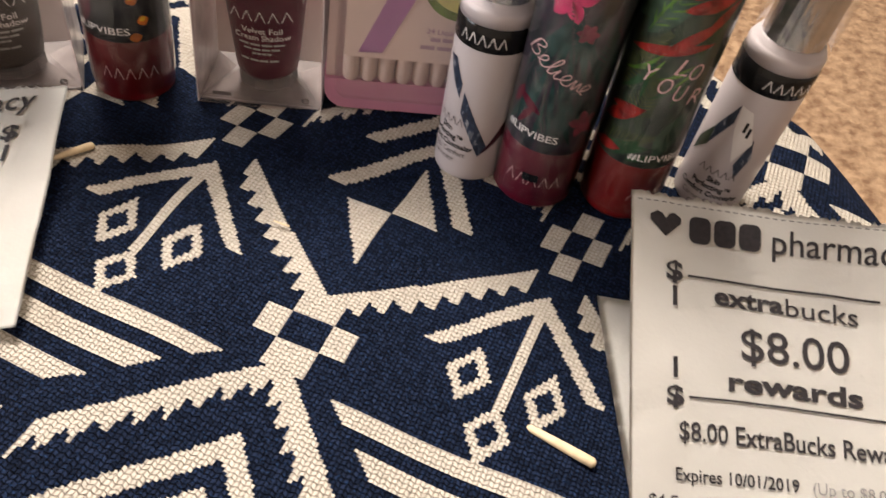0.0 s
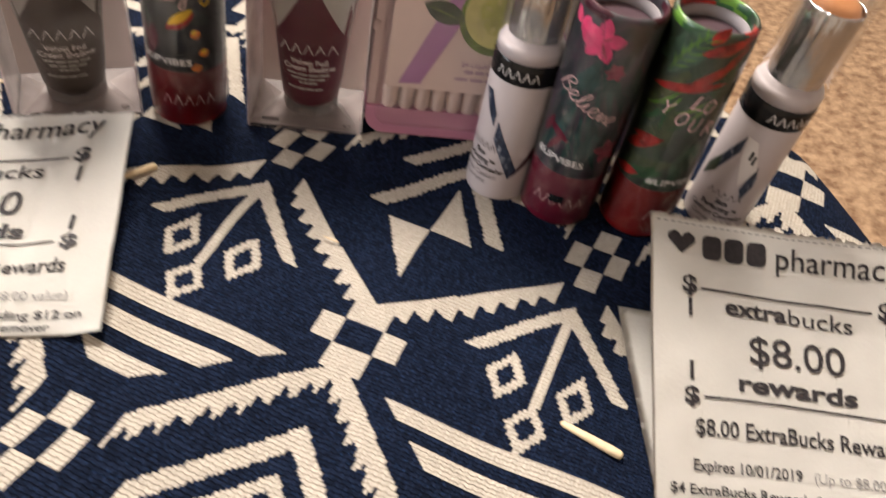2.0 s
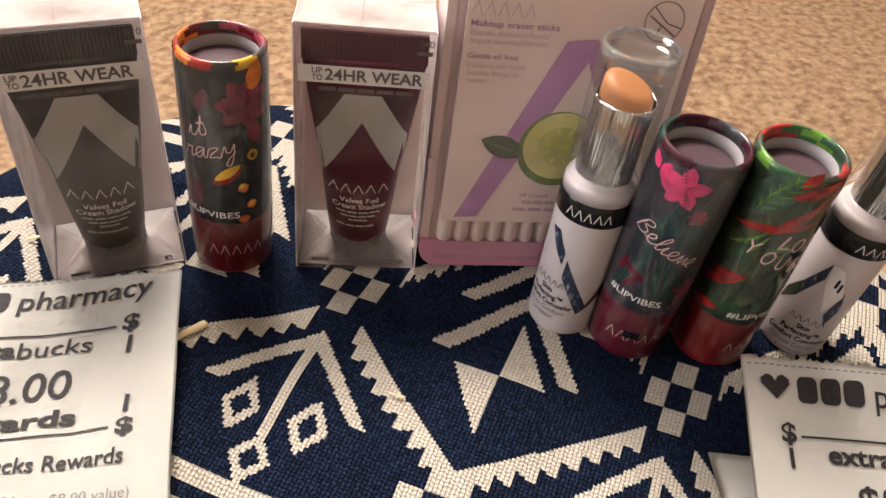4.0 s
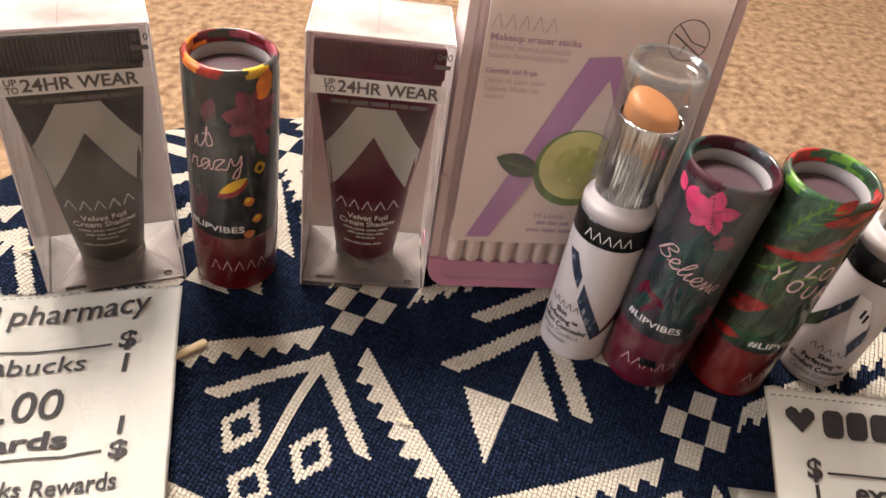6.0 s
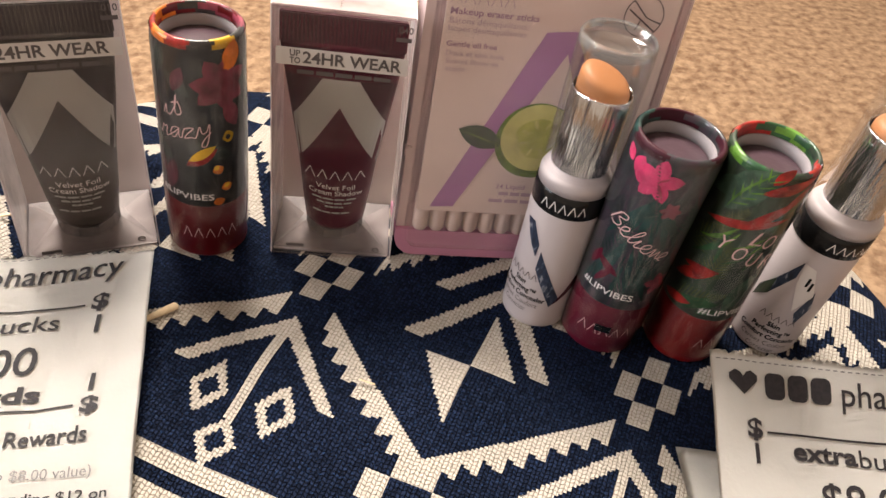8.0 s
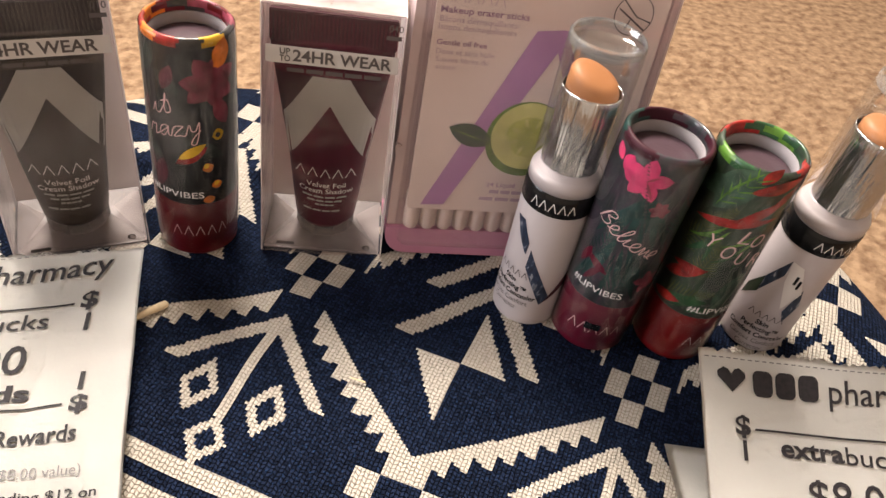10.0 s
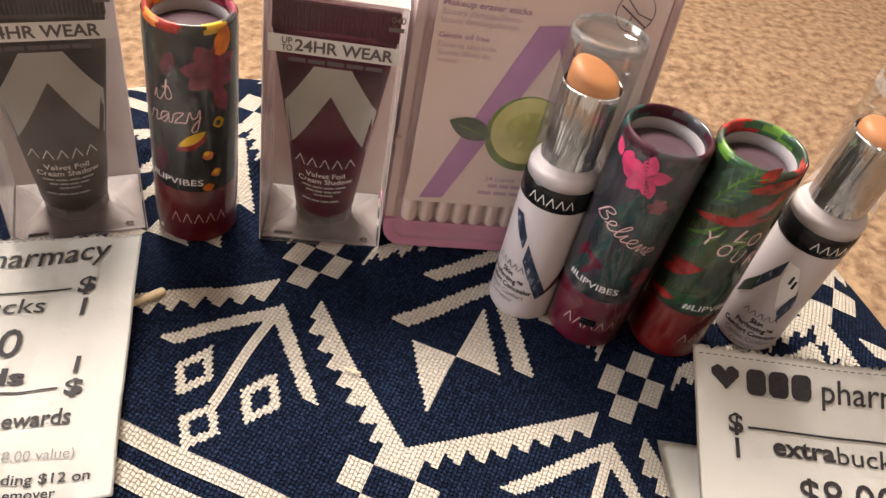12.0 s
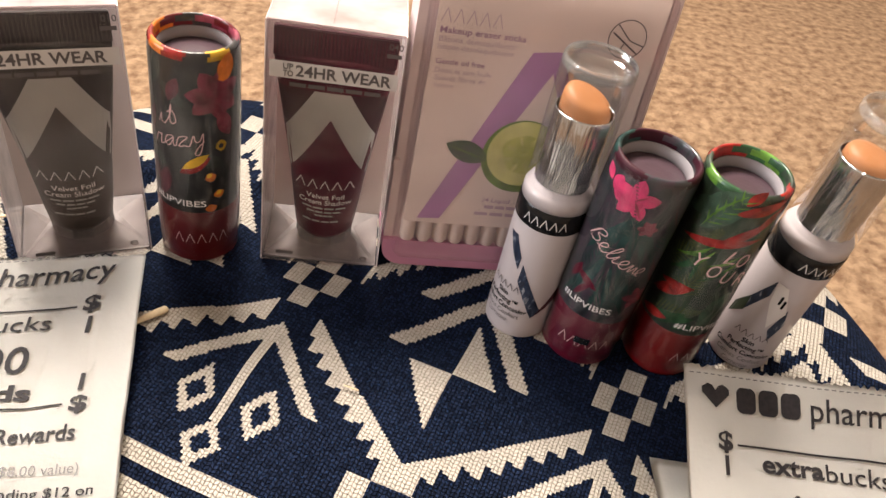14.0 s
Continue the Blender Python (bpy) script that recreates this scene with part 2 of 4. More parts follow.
def carpet_mat():
    m, nt, b = nodes_of("beige_carpet_pile")
    tc = nt.nodes.new("ShaderNodeTexCoord")
    big = add(nt, "ShaderNodeTexNoise", Scale=60.0, Detail=3.0)
    small = add(nt, "ShaderNodeTexVoronoi", Scale=130.0)
    for n in (big, small):
        nt.links.new(tc.outputs["Object"], n.inputs["Vector"])
    ramp = nt.nodes.new("ShaderNodeValToRGB")
    ramp.color_ramp.elements[0].position, ramp.color_ramp.elements[1].position = 0.33, 0.66
    ramp.color_ramp.elements[0].color, ramp.color_ramp.elements[1].color = (0.155, 0.085, 0.045, 1), (0.345, 0.226, 0.135, 1)
    nt.links.new(big.outputs["Fac"], ramp.inputs["Fac"])
    nt.links.new(ramp.outputs["Color"], b.inputs["Base Color"])
    b.inputs["Roughness"].default_value = 0.95
    bp = add(nt, "ShaderNodeBump", Strength=0.25, Distance=0.004)
    nt.links.new(small.outputs["Distance"], bp.inputs["Height"])
    nt.links.new(bp.outputs["Normal"], b.inputs["Normal"])
    return m


CARPET = carpet_mat()


# ---- building helpers ----
def thing(name, label, category, place=None, group="", kind=""):
    ob = new(name)
    ob.empty_display_size = 0.01
    if place is not None:
        ob.matrix_world = place
    return tagged(ob, label, category, group, kind)


def part(name, bm, material, parent, label="", smooth=False):
    """Links a bmesh as one mesh object under a thing or a part, in the parent's own space."""
    me = bpy.data.meshes.new(name)
    bm.normal_update()
    bm.to_mesh(me)
    bm.free()
    for m in material if isinstance(material, (list, tuple)) else [material]:
        me.materials.append(m)
    if smooth:
        me.polygons.foreach_set("use_smooth", [True] * len(me.polygons))
    ob = new(name, me)
    if parent is not None:
        ob.parent = parent
    return tagged(ob, label)


def lathe(profile, seg=48, closed=False, caps=(True, True)):
    """A turned body from (radius, height) pairs."""
    bm = bmesh.new()
    rings = []
    for r, z in profile:
        rings.append([bm.verts.new((r * math.cos(2 * math.pi * k / seg), r * math.sin(2 * math.pi * k / seg), z)) for k in range(seg)])
    pairs = list(zip(rings, rings[1:])) + ([(rings[-1], rings[0])] if closed else [])
    for a, b in pairs:
        for k in range(seg):
            bm.faces.new((a[k], a[(k + 1) % seg], b[(k + 1) % seg], b[k]))
    if not closed:
        if caps[0]:
            bm.faces.new(rings[0][::-1])
        if caps[1]:
            bm.faces.new(rings[-1])
    return bm


def block(x0, x1, y0, y1, z0, z1, bevel=0.0):
    bm = bmesh.new()
    bmesh.ops.create_cube(bm, size=1.0, matrix=Matrix.LocRotScale(((x0 + x1) / 2, (y0 + y1) / 2, (z0 + z1) / 2), None, (x1 - x0, y1 - y0, z1 - z0)))
    if bevel:
        bmesh.ops.bevel(bm, geom=bm.edges[:], offset=bevel, segments=2, affect="EDGES")
    return bm


def flat(rings, to, cuts=0):
    """Filled outlines in a plane, laid on a surface by to(x, y)."""
    bm = bmesh.new()
    for ring in rings:
        bm.faces.new([bm.verts.new((x, y, 0)) for x, y in ring])
    if cuts:
        bmesh.ops.triangulate(bm, faces=bm.faces[:])
        for _ in range(cuts):
            bmesh.ops.subdivide_edges(bm, edges=bm.edges[:], cuts=1, use_grid_fill=True)
    for v in bm.verts:
        v.co = to(v.co.x, v.co.y)
    return bm


def words(body, x0, y0, width, height, to, bold=0.0, slant=0.0):
    """Lettering: starts at x0 on the line y0, that wide, with capitals that high, laid on by to(x, y)."""
    data = bpy.data.curves.new("lettering", "FONT")
    data.body, data.size, data.offset, data.shear, data.resolution_u = body, 1.0, bold, slant, 3
    tmp = new("lettering_shape", data)
    me = bpy.data.meshes.new_from_object(tmp.evaluated_get(bpy.context.evaluated_depsgraph_get()))
    bpy.data.objects.remove(tmp)
    bpy.data.curves.remove(data)
    bm = bmesh.new()
    bm.from_mesh(me)
    bpy.data.meshes.remove(me)
    xs = [v.co.x for v in bm.verts]
    k = width / (max(xs) - min(xs))
    left = min(xs)
    for v in bm.verts:
        v.co = to(x0 + (v.co.x - left) * k, y0 + v.co.y * height / 0.7)
    return bm


def bars(boxes, to):
    """Plain bars (x, y, width, height)."""
    bm = bmesh.new()
    for x, y, w, h in boxes:
        n = max(1, int(w / 0.0015))
        lo = [bm.verts.new(to(x + w * k / n, y)) for k in range(n + 1)]
        hi = [bm.verts.new(to(x + w * k / n, y + h)) for k in range(n + 1)]
        for k in range(n):
            bm.faces.new((lo[k], lo[k + 1], hi[k + 1], hi[k]))
    return bm


def row_of_bars(x, y, width, height, n, gap=0.35):
    step = width / n
    return [(x + k * step, y, step * (1 - gap), height) for k in range(n)]


def leaf(x, y, length, width, angle, bend=0.0, n=7):
    """A pointed leaf outline."""
    a, out = radians(angle), []
    for side in (1, -1):
        ks = range(n + 1) if side == 1 else range(n - 1, 0, -1)
        for k in ks:
            s = k / n
            px, py = length * s, side * width * 0.5 * math.sin(math.pi * s) ** 0.8 + bend * math.sin(math.pi * s)
            out.append((x + px * math.cos(a) - py * math.sin(a), y + px * math.sin(a) + py * math.cos(a)))
    return out


def petal_flower(x, y, r, n=5, turn=0.0):
    return [leaf(x, y, r, r * 0.62, turn + 360 * k / n + 9 * math.sin(3 * k)) for k in range(n)]


# ---- the stool and its cloth ----
TOP = 0.453
CX, CY, RIM, ROLL = 0.0, 0.139, 0.155, 0.020


def cloth_z(x, y):
    """Height of the slightly uneven upholstered top."""
    fall = 0.9 * np.clip(x - 0.03, 0, 0.13) ** 2 * np.clip((0.195 - y) / 0.04, 0, 1)
    x, y = np.clip(x, -0.13, 0.12), np.clip(y, 0.08, 0.235) - 0.16
    return TOP - 0.0539 * x + 0.088 * y + 0.156 * x * x + 0.166 * x * y + 0.674 * y * y - fall


def rest(x, y):
    return float(cloth_z(np.array(x), np.array(y)))


def pattern(X, Y):
    """Which stitches are cream: a lattice of sawtooth arms, checks, chevrons and barred triangles, in units of 0.8 mm."""
    W, H = 60.0, 71.5
    x, y = (X + W) % (2 * W) - W, (Y + H) % (2 * H) - H
    q = X % (2 * W) - W
    ax = np.abs(x)
    out = (np.abs(y) < 5) & (ax > 6.5) & (ax < 15.5) | (ax < 6.5) & (np.abs(y) > 5) & (np.abs(y) < 14.5)
    cx, cy = W - np.abs(x), H - np.abs(y)
    out |= (np.abs(cy) < 5.8) & (cx > 4.0) & (cx < 10.8) | (cx < 4.0) & (cy > 5.8) & (cy < 15.8)
    tooth = 6.6 * ((ax / 5.9) % 1.0)
    up = 13.8 + 0.80 * ax
    out |= (y < up) & (y > up - 5.6 - tooth) & (ax > 1) & (ax < np.where(x < 0, 50, 53)) & (y > 9)
    dn = -10.0 - 0.99 * ax
    out |= (y < dn) & (y > dn - np.where(x < 0, 6.0, 7.2) - 6.2 * (1 - np.abs(2 * ((ax / 5.4) % 1.0) - 1))) & (ax < 46) & (y < -10)
    aq = np.abs(q)
    out |= (y < 46.5 - 1.07 * aq) & (y > 39 - 1.03 * aq) & (y > 15)
    out |= (aq < 1.7) & (y > 1) & (y < 40)
    for px, py, hy in ((-11.9, 9.0, 10.5), (11.9, 9.0, 10.5), (0.0, -7.5, 9.5)):
        d = np.abs(q - px) / 6.9 + np.abs(y - py) / hy
        out |= (d < 1) & (d > 0.52)
    tri = 43.5 - 1.23 * (-16 - y)
    out |= (aq < tri) & ((y < -16) & (y > -21.8) | (y < -27) & (y > -33) | (y < -39.5) & (y > -45.5))
    yy, ay, by = Y % (2 * H), np.where(x > 0, np.maximum(x - 2.1, 0), -x), np.abs(x - 0.4)
    odd = (np.floor(Y / (2 * H)) % 2) == 1
    d = np.abs(x - 0.8) / 16.3 + np.abs(yy - 54.5) / 25.5
    out |= ~odd & (d < 1) & ((x - 0.8) * (yy - 54.5) > 0)
    out |= ~odd & (yy < 95.5 - 1.40 * ay) & (yy > 86 - 1.43 * ay) & (yy > 58.5)
    out |= ~odd & (yy < 117.5 - 1.40 * ay) & (yy > 108.5 - 1.40 * ay) & (yy > 82.5)
    low = Y % (2 * H) - 2 * H
    for top, thick in ((-34.8, 8.4), (-51.1, 6.0)):
        out |= odd & (low < top - 1.07 * by) & (low > top - thick - 1.07 * by) & (by < 34)
    out |= odd & (low < -61.2 - 1.07 * ay) & (x < 3.5) & (ay < 20) & (low > -95)
    return out


BOX_A, BOX_B = (-0.0897, 0.1943, -0.0012, -0.4, 1.3, 25.4), (-0.0253, 0.2077, -0.0009, -2.3, 3.1, 6.5)


def pressed(x, y, z):
    """The soft top gives way under the two boxes."""
    for bx, by, low, _, _, turn in (BOX_A, BOX_B):
        c, s = math.cos(radians(turn)), math.sin(radians(turn))
        u, v = (x - bx) * c + (y - by) * s, (y - by) * c - (x - bx) * s
        out = np.hypot(np.clip(np.abs(u) - 0.0172, 0, None), np.clip(np.abs(v - 0.013) - 0.013, 0, None))
        give = np.clip(1 - out / 0.007, 0, 1)
        z = z + give * (np.minimum(z, rest(bx, by) + low) - z)
    return z


def build_stool():
    stool = thing("round_ottoman", "round upholstered stool in navy cloth with cream woven pattern", "ottoman", pose(CX, CY, 0))
    unit, sx, sy = 0.0008, 1.15, 0.95
    reach = RIM + ROLL * math.pi / 2 + 0.05
    nx, ny = int(2 * reach / unit / sx) + 2, int(2 * reach / unit / sy) + 2
    hub = np.array((0.0042, 0.1354))
    a = radians(-17)
    ex, ey = np.array((math.cos(a), math.sin(a))), np.array((-math.sin(a), math.cos(a)))
    mid = np.array((CX, CY)) - hub
    mx, my = mid @ ex / unit, mid @ ey / unit
    gx = mx + (np.arange(nx + 1) - nx / 2) * sx
    gy = my + (np.arange(ny + 1) - ny / 2) * sy
    X, Y = np.meshgrid(gx, gy)
    # the cover is pulled slightly askew over the pad
    qx, qy = np.clip(X, -110, 110) / 60, np.clip(Y, -60, 90) / 60
    px = X + 2.09 - 1.28 * qx - 2.28 * qy - 0.66 * qx ** 2 + 0.87 * qx * qy + 1.41 * qy ** 2 - 0.32 * qx ** 3 - 0.16 * qx ** 2 * qy - 0.20 * qx * qy ** 2 + 0.50 * qy ** 3
    py = Y + 0.54 + 0.74 * qx - 0.84 * qy + 0.48 * qx ** 2 + 0.03 * qx * qy - 1.01 * qy ** 2 + 0.34 * qx ** 3 - 0.40 * qx ** 2 * qy + 0.25 * qx * qy ** 2 + 0.24 * qy ** 3
    wx = hub[0] + unit * (px * ex[0] + py * ey[0]) - CX
    wy = hub[1] + unit * (px * ex[1] + py * ey[1]) - CY
    r = np.hypot(wx, wy) + 1e-9
    turn = np.clip((r - RIM) / ROLL, 0, math.pi / 2)
    past = np.clip(r - RIM - ROLL * math.pi / 2, 0, None)
    rr = np.where(r < RIM, r, RIM + ROLL * np.sin(turn))
    ux, uy = wx / r * rr, wy / r * rr
    z = cloth_z(ux + CX, uy + CY) - ROLL * (1 - np.cos(turn)) - past
    z = z + 0.0005 * np.sin(X * 0.11 + 1.3 * np.sin(Y * 0.05)) + 0.0004 * np.sin(Y * 0.17 + X * 0.04)
    z = pressed(ux + CX, uy + CY, z)
    verts = np.stack([ux, uy, z], -1).reshape(-1, 3)
    idx = np.arange((nx + 1) * (ny + 1)).reshape(ny + 1, nx + 1)
    quads = np.stack([idx[:-1, :-1], idx[:-1, 1:], idx[1:, 1:], idx[1:, :-1]], -1).reshape(-1, 4)
    mx4, my4 = ((X[:-1, :-1] + X[1:, 1:]) / 2).ravel(), ((Y[:-1, :-1] + Y[1:, 1:]) / 2).ravel()
    keep = (((r[:-1, :-1] + r[1:, 1:]) / 2) < reach).ravel()
    quads, cream = quads[keep], pattern(mx4[keep], my4[keep])
    me = bpy.data.meshes.new("cover")
    me.vertices.add(len(verts))
    me.vertices.foreach_set("co", verts.ravel())
    me.loops.add(quads.size)
    me.loops.foreach_set("vertex_index", quads.ravel())
    me.polygons.add(len(quads))
    me.polygons.foreach_set("loop_start", np.arange(len(quads)) * 4)
    me.polygons.foreach_set("material_index", cream.astype(np.int32))
    me.polygons.foreach_set("use_smooth", np.ones(len(quads), dtype=bool))
    uv = me.uv_layers.new(name="stitch")
    uv.data.foreach_set("uv", np.stack([X.ravel()[quads.ravel()] * 0.8, Y.ravel()[quads.ravel()] * 0.8], -1).ravel())
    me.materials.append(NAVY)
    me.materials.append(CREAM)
    me.update()
    me.validate()
    ob = new("cover", me)
    ob.parent = stool
    tagged(ob, "navy knitted cover with cream geometric pattern")
    part("body", lathe([(0.160, 0.02), (0.171, 0.03), (0.173, 0.2), (0.1725, 0.41), (0.165, 0.415)]), NAVY, stool, "", True)
    part("foot_ring", lathe([(0.155, 0.0), (0.160, 0.003), (0.160, 0.02), (0.155, 0.021)]), BLACK, stool)


build_stool()


# ---- room ----
def structure(name, bm, material, label, category):
    return tagged(part(name, bm, material, None), label, category, kind="structure")


def build_carpet():
    n, size = 300, 1.7
    g = np.linspace(-size / 2, size / 2, n + 1)
    X, Y = np.meshgrid(g, g + 0.55)
    rng = np.random.default_rng(4)
    z = 0.002 + 0.0045 * rng.random(X.shape)
    edge = np.maximum(np.abs(X), np.abs(Y - 0.55)) > size / 2 - 0.01
    z[edge] = 0.0005
    verts = np.stack([X + rng.normal(0, 0.0012, X.shape), Y + rng.normal(0, 0.0012, X.shape), z], -1).reshape(-1, 3)
    idx = np.arange((n + 1) ** 2).reshape(n + 1, n + 1)
    quads = np.stack([idx[:-1, :-1], idx[:-1, 1:], idx[1:, 1:], idx[1:, :-1]], -1).reshape(-1, 4)
    me = bpy.data.meshes.new("carpet")
    me.from_pydata(verts.tolist(), [], quads.tolist())
    me.polygons.foreach_set("use_smooth", [True] * len(quads))
    me.materials.append(CARPET)
    tagged(new("carpet", me), "beige looped pile carpet", "carpet", kind="structure")


build_carpet()
structure("floor", block(-2.2, 2.2, -1.8, 2.2, -0.1, 0.0), CARPET, "beige carpeted floor", "floor")
structure("ceiling", block(-2.2, 2.2, -1.8, 2.2, 2.4, 2.5), PLASTER, "plain pale ceiling", "ceiling")
structure("wall_north", block(-2.2, 2.2, 2.2, 2.3, 0, 2.4), PLASTER, "plain painted wall", "wall")
structure("wall_east", block(2.2, 2.3, -1.9, 2.3, 0, 2.4), PLASTER, "plain painted wall", "wall")
structure("wall_south", block(-2.2, 2.2, -1.9, -1.8, 0, 2.4), PLASTER, "plain painted wall", "wall")
wall = block(-2.3, -2.2, -1.9, -1.0, 0, 2.4)
for y0, y1, z0, z1 in ((0.3, 2.3, 0, 2.4), (-1.0, 0.3, 0, 0.8), (-1.0, 0.3, 2.1, 2.4)):
    other = block(-2.3, -2.2, y0, y1, z0, z1)
    me = bpy.data.meshes.new("piece")
    other.to_mesh(me)
    other.free()
    wall.from_mesh(me)
    bpy.data.meshes.remove(me)
structure("wall_west", wall, PLASTER, "plain painted wall with a window opening", "wall")


# ---- lip colour tubes ----
def on_round(r, turn=0.0, lift=0.00012, low=0.0, squeeze=1.0):
    """Lays plane drawings round an upright body; x = 0 faces the turn (degrees from straight towards the viewer)."""
    def to(x, y):
        a = radians(-90 + turn) + x / (r + lift)
        return Vector(((r + lift) * math.cos(a), (r + lift) * math.sin(a), low + y * squeeze))
    return to


def brand_mark(x, y, w, h, to, material, parent, label="", n=5, thick=0.00024):
    """The maker's mark as a row of plain thin open chevrons."""
    for c in range(n):
        a, b = x + w * c / n, x + w * (c + 0.78) / n
        line = [(a + (b - a) * k / 6, y + h * (1 - abs(k / 3 - 1))) for k in range(7)]
        bm, last = bmesh.new(), None
        for px, py in line:
            pair = (bm.verts.new(to(px - thick / 2, py)), bm.verts.new(to(px + thick / 2, py)))
            if last:
                bm.faces.new((last[0], last[1], pair[1], pair[0]))
            last = pair
        part("maker_mark", bm, material, parent, label)


def leaves(name, outlines, to, material, t, label="", cuts=1):
    for ring in outlines:
        part(name, flat([ring], to, cuts), material, t, label)


GLYPH = {"B": (0.74, [(0.15, 1.25), (0.06, 0.6), (0.0, 0.0), (0.03, 0.6), (0.15, 1.25), (0.5, 1.4), (0.6, 1.1), (0.25, 0.75), (0.62, 0.55), (0.62, 0.2), (0.35, 0.0), (0.08, 0.08)]),
         "e": (0.62, [(0.0, 0.1), (0.3, 0.35), (0.45, 0.65), (0.3, 0.85), (0.12, 0.55), (0.2, 0.1), (0.45, 0.0)]),
         "l": (0.45, [(0.0, 0.1), (0.3, 0.7), (0.42, 1.3), (0.28, 1.4), (0.18, 0.7), (0.24, 0.05)]),
         "i": (0.42, [(0.0, 0.1), (0.2, 0.75), (0.18, 0.15), (0.3, 0.0)]),
         "t": (0.60, [(0.0, 0.1), (0.28, 0.8), (0.36, 1.5), (0.26, 0.9), (0.22, 0.2), (0.34, 0.0), (0.5, 0.2), (0.40, 0.95), (0.08, 0.9), (0.52, 1.02)]),
         "r": (0.55, [(0.0, 0.1), (0.18, 0.8), (0.26, 0.7), (0.42, 0.75), (0.36, 0.2), (0.45, 0.05)]),
         "a": (0.72, [(0.48, 0.7), (0.22, 0.8), (0.06, 0.35), (0.22, 0.0), (0.44, 0.4), (0.5, 0.78), (0.48, 0.2), (0.6, 0.05)]),
         "z": (0.62, [(0.04, 0.72), (0.42, 0.74), (0.16, 0.36), (0.02, 0.02), (0.3, 0.06), (0.5, 0.02)]),
         "y": (0.70, [(0.06, 0.8), (0.14, 0.3), (0.32, 0.3), (0.48, 0.85), (0.44, 0.0), (0.30, -0.75), (0.10, -0.7), (0.24, -0.2), (0.58, 0.3)]),
         "v": (0.58, [(0.0, 0.15), (0.12, 0.78), (0.25, 0.0), (0.44, 0.72)])}


def ribbon(pts, thick, to):
    """A thin stroke that glides through the points."""
    line = []
    for k in range(len(pts) - 1):
        p = [Vector(pts[min(max(k + j, 0), len(pts) - 1)]) for j in (-1, 0, 1, 2)]
        for f in (0.0, 0.2, 0.4, 0.6, 0.8):
            line.append(0.5 * (2 * p[1] + (p[2] - p[0]) * f + (2 * p[0] - 5 * p[1] + 4 * p[2] - p[3]) * f ** 2 + (3 * p[1] - p[0] - 3 * p[2] + p[3]) * f ** 3))
    bm, last = bmesh.new(), None
    for k, q in enumerate(line):
        d = line[min(k + 1, len(line) - 1)] - line[max(k - 1, 0)]
        side = Vector((-d.y, d.x)).normalized() * thick / 2 if d.length > 1e-9 else Vector((thick / 2, 0))
        pair = (bm.verts.new(to(*(q - side))), bm.verts.new(to(*(q + side))))
        if last:
            bm.faces.new((last[0], last[1], pair[1], pair[0]))
        last = pair
    return bm


def script(letters, x0, z0, x1, z1, tall, to, t):
    """A joined handwritten word along a slope."""
    along = Vector((x1 - x0, z1 - z0))
    unit = along.length / sum(GLYPH[ch][0] for ch in letters)
    along.normalize()
    rise = Vector((-along.y, along.x)) * tall
    at, run = 0.0, []
    for ch in letters:
        wide, pts = GLYPH[ch]
        placed = [tuple(Vector((x0, z0)) + along * unit * (at + u + 0.12 * v) + rise * v) for u, v in pts]
        at += wide
        if ch.isupper():
            part("lettering", ribbon(placed, 0.00030, to), FOIL, t, "thin pink script")
        else:
            run += placed
    part("lettering", ribbon(run, 0.00030, to), FOIL, t, "thin pink script")


def fern(x, z, length, width, angle, n=11):
    """A feathery frond: paired narrow leaflets along a stem."""
    ca, sa = math.cos(radians(angle)), math.sin(radians(angle))
    out = [leaf(x, z, length, 0.0003, angle)]
    for k in range(n):
        f = (k + 0.6) / n
        for side in (-1, 1):
            out.append(leaf(x + length * f * ca, z + length * f * sa, width * (1.05 - f) + 0.0008, 0.0005, angle + side * (55 - 15 * f)))
    return out


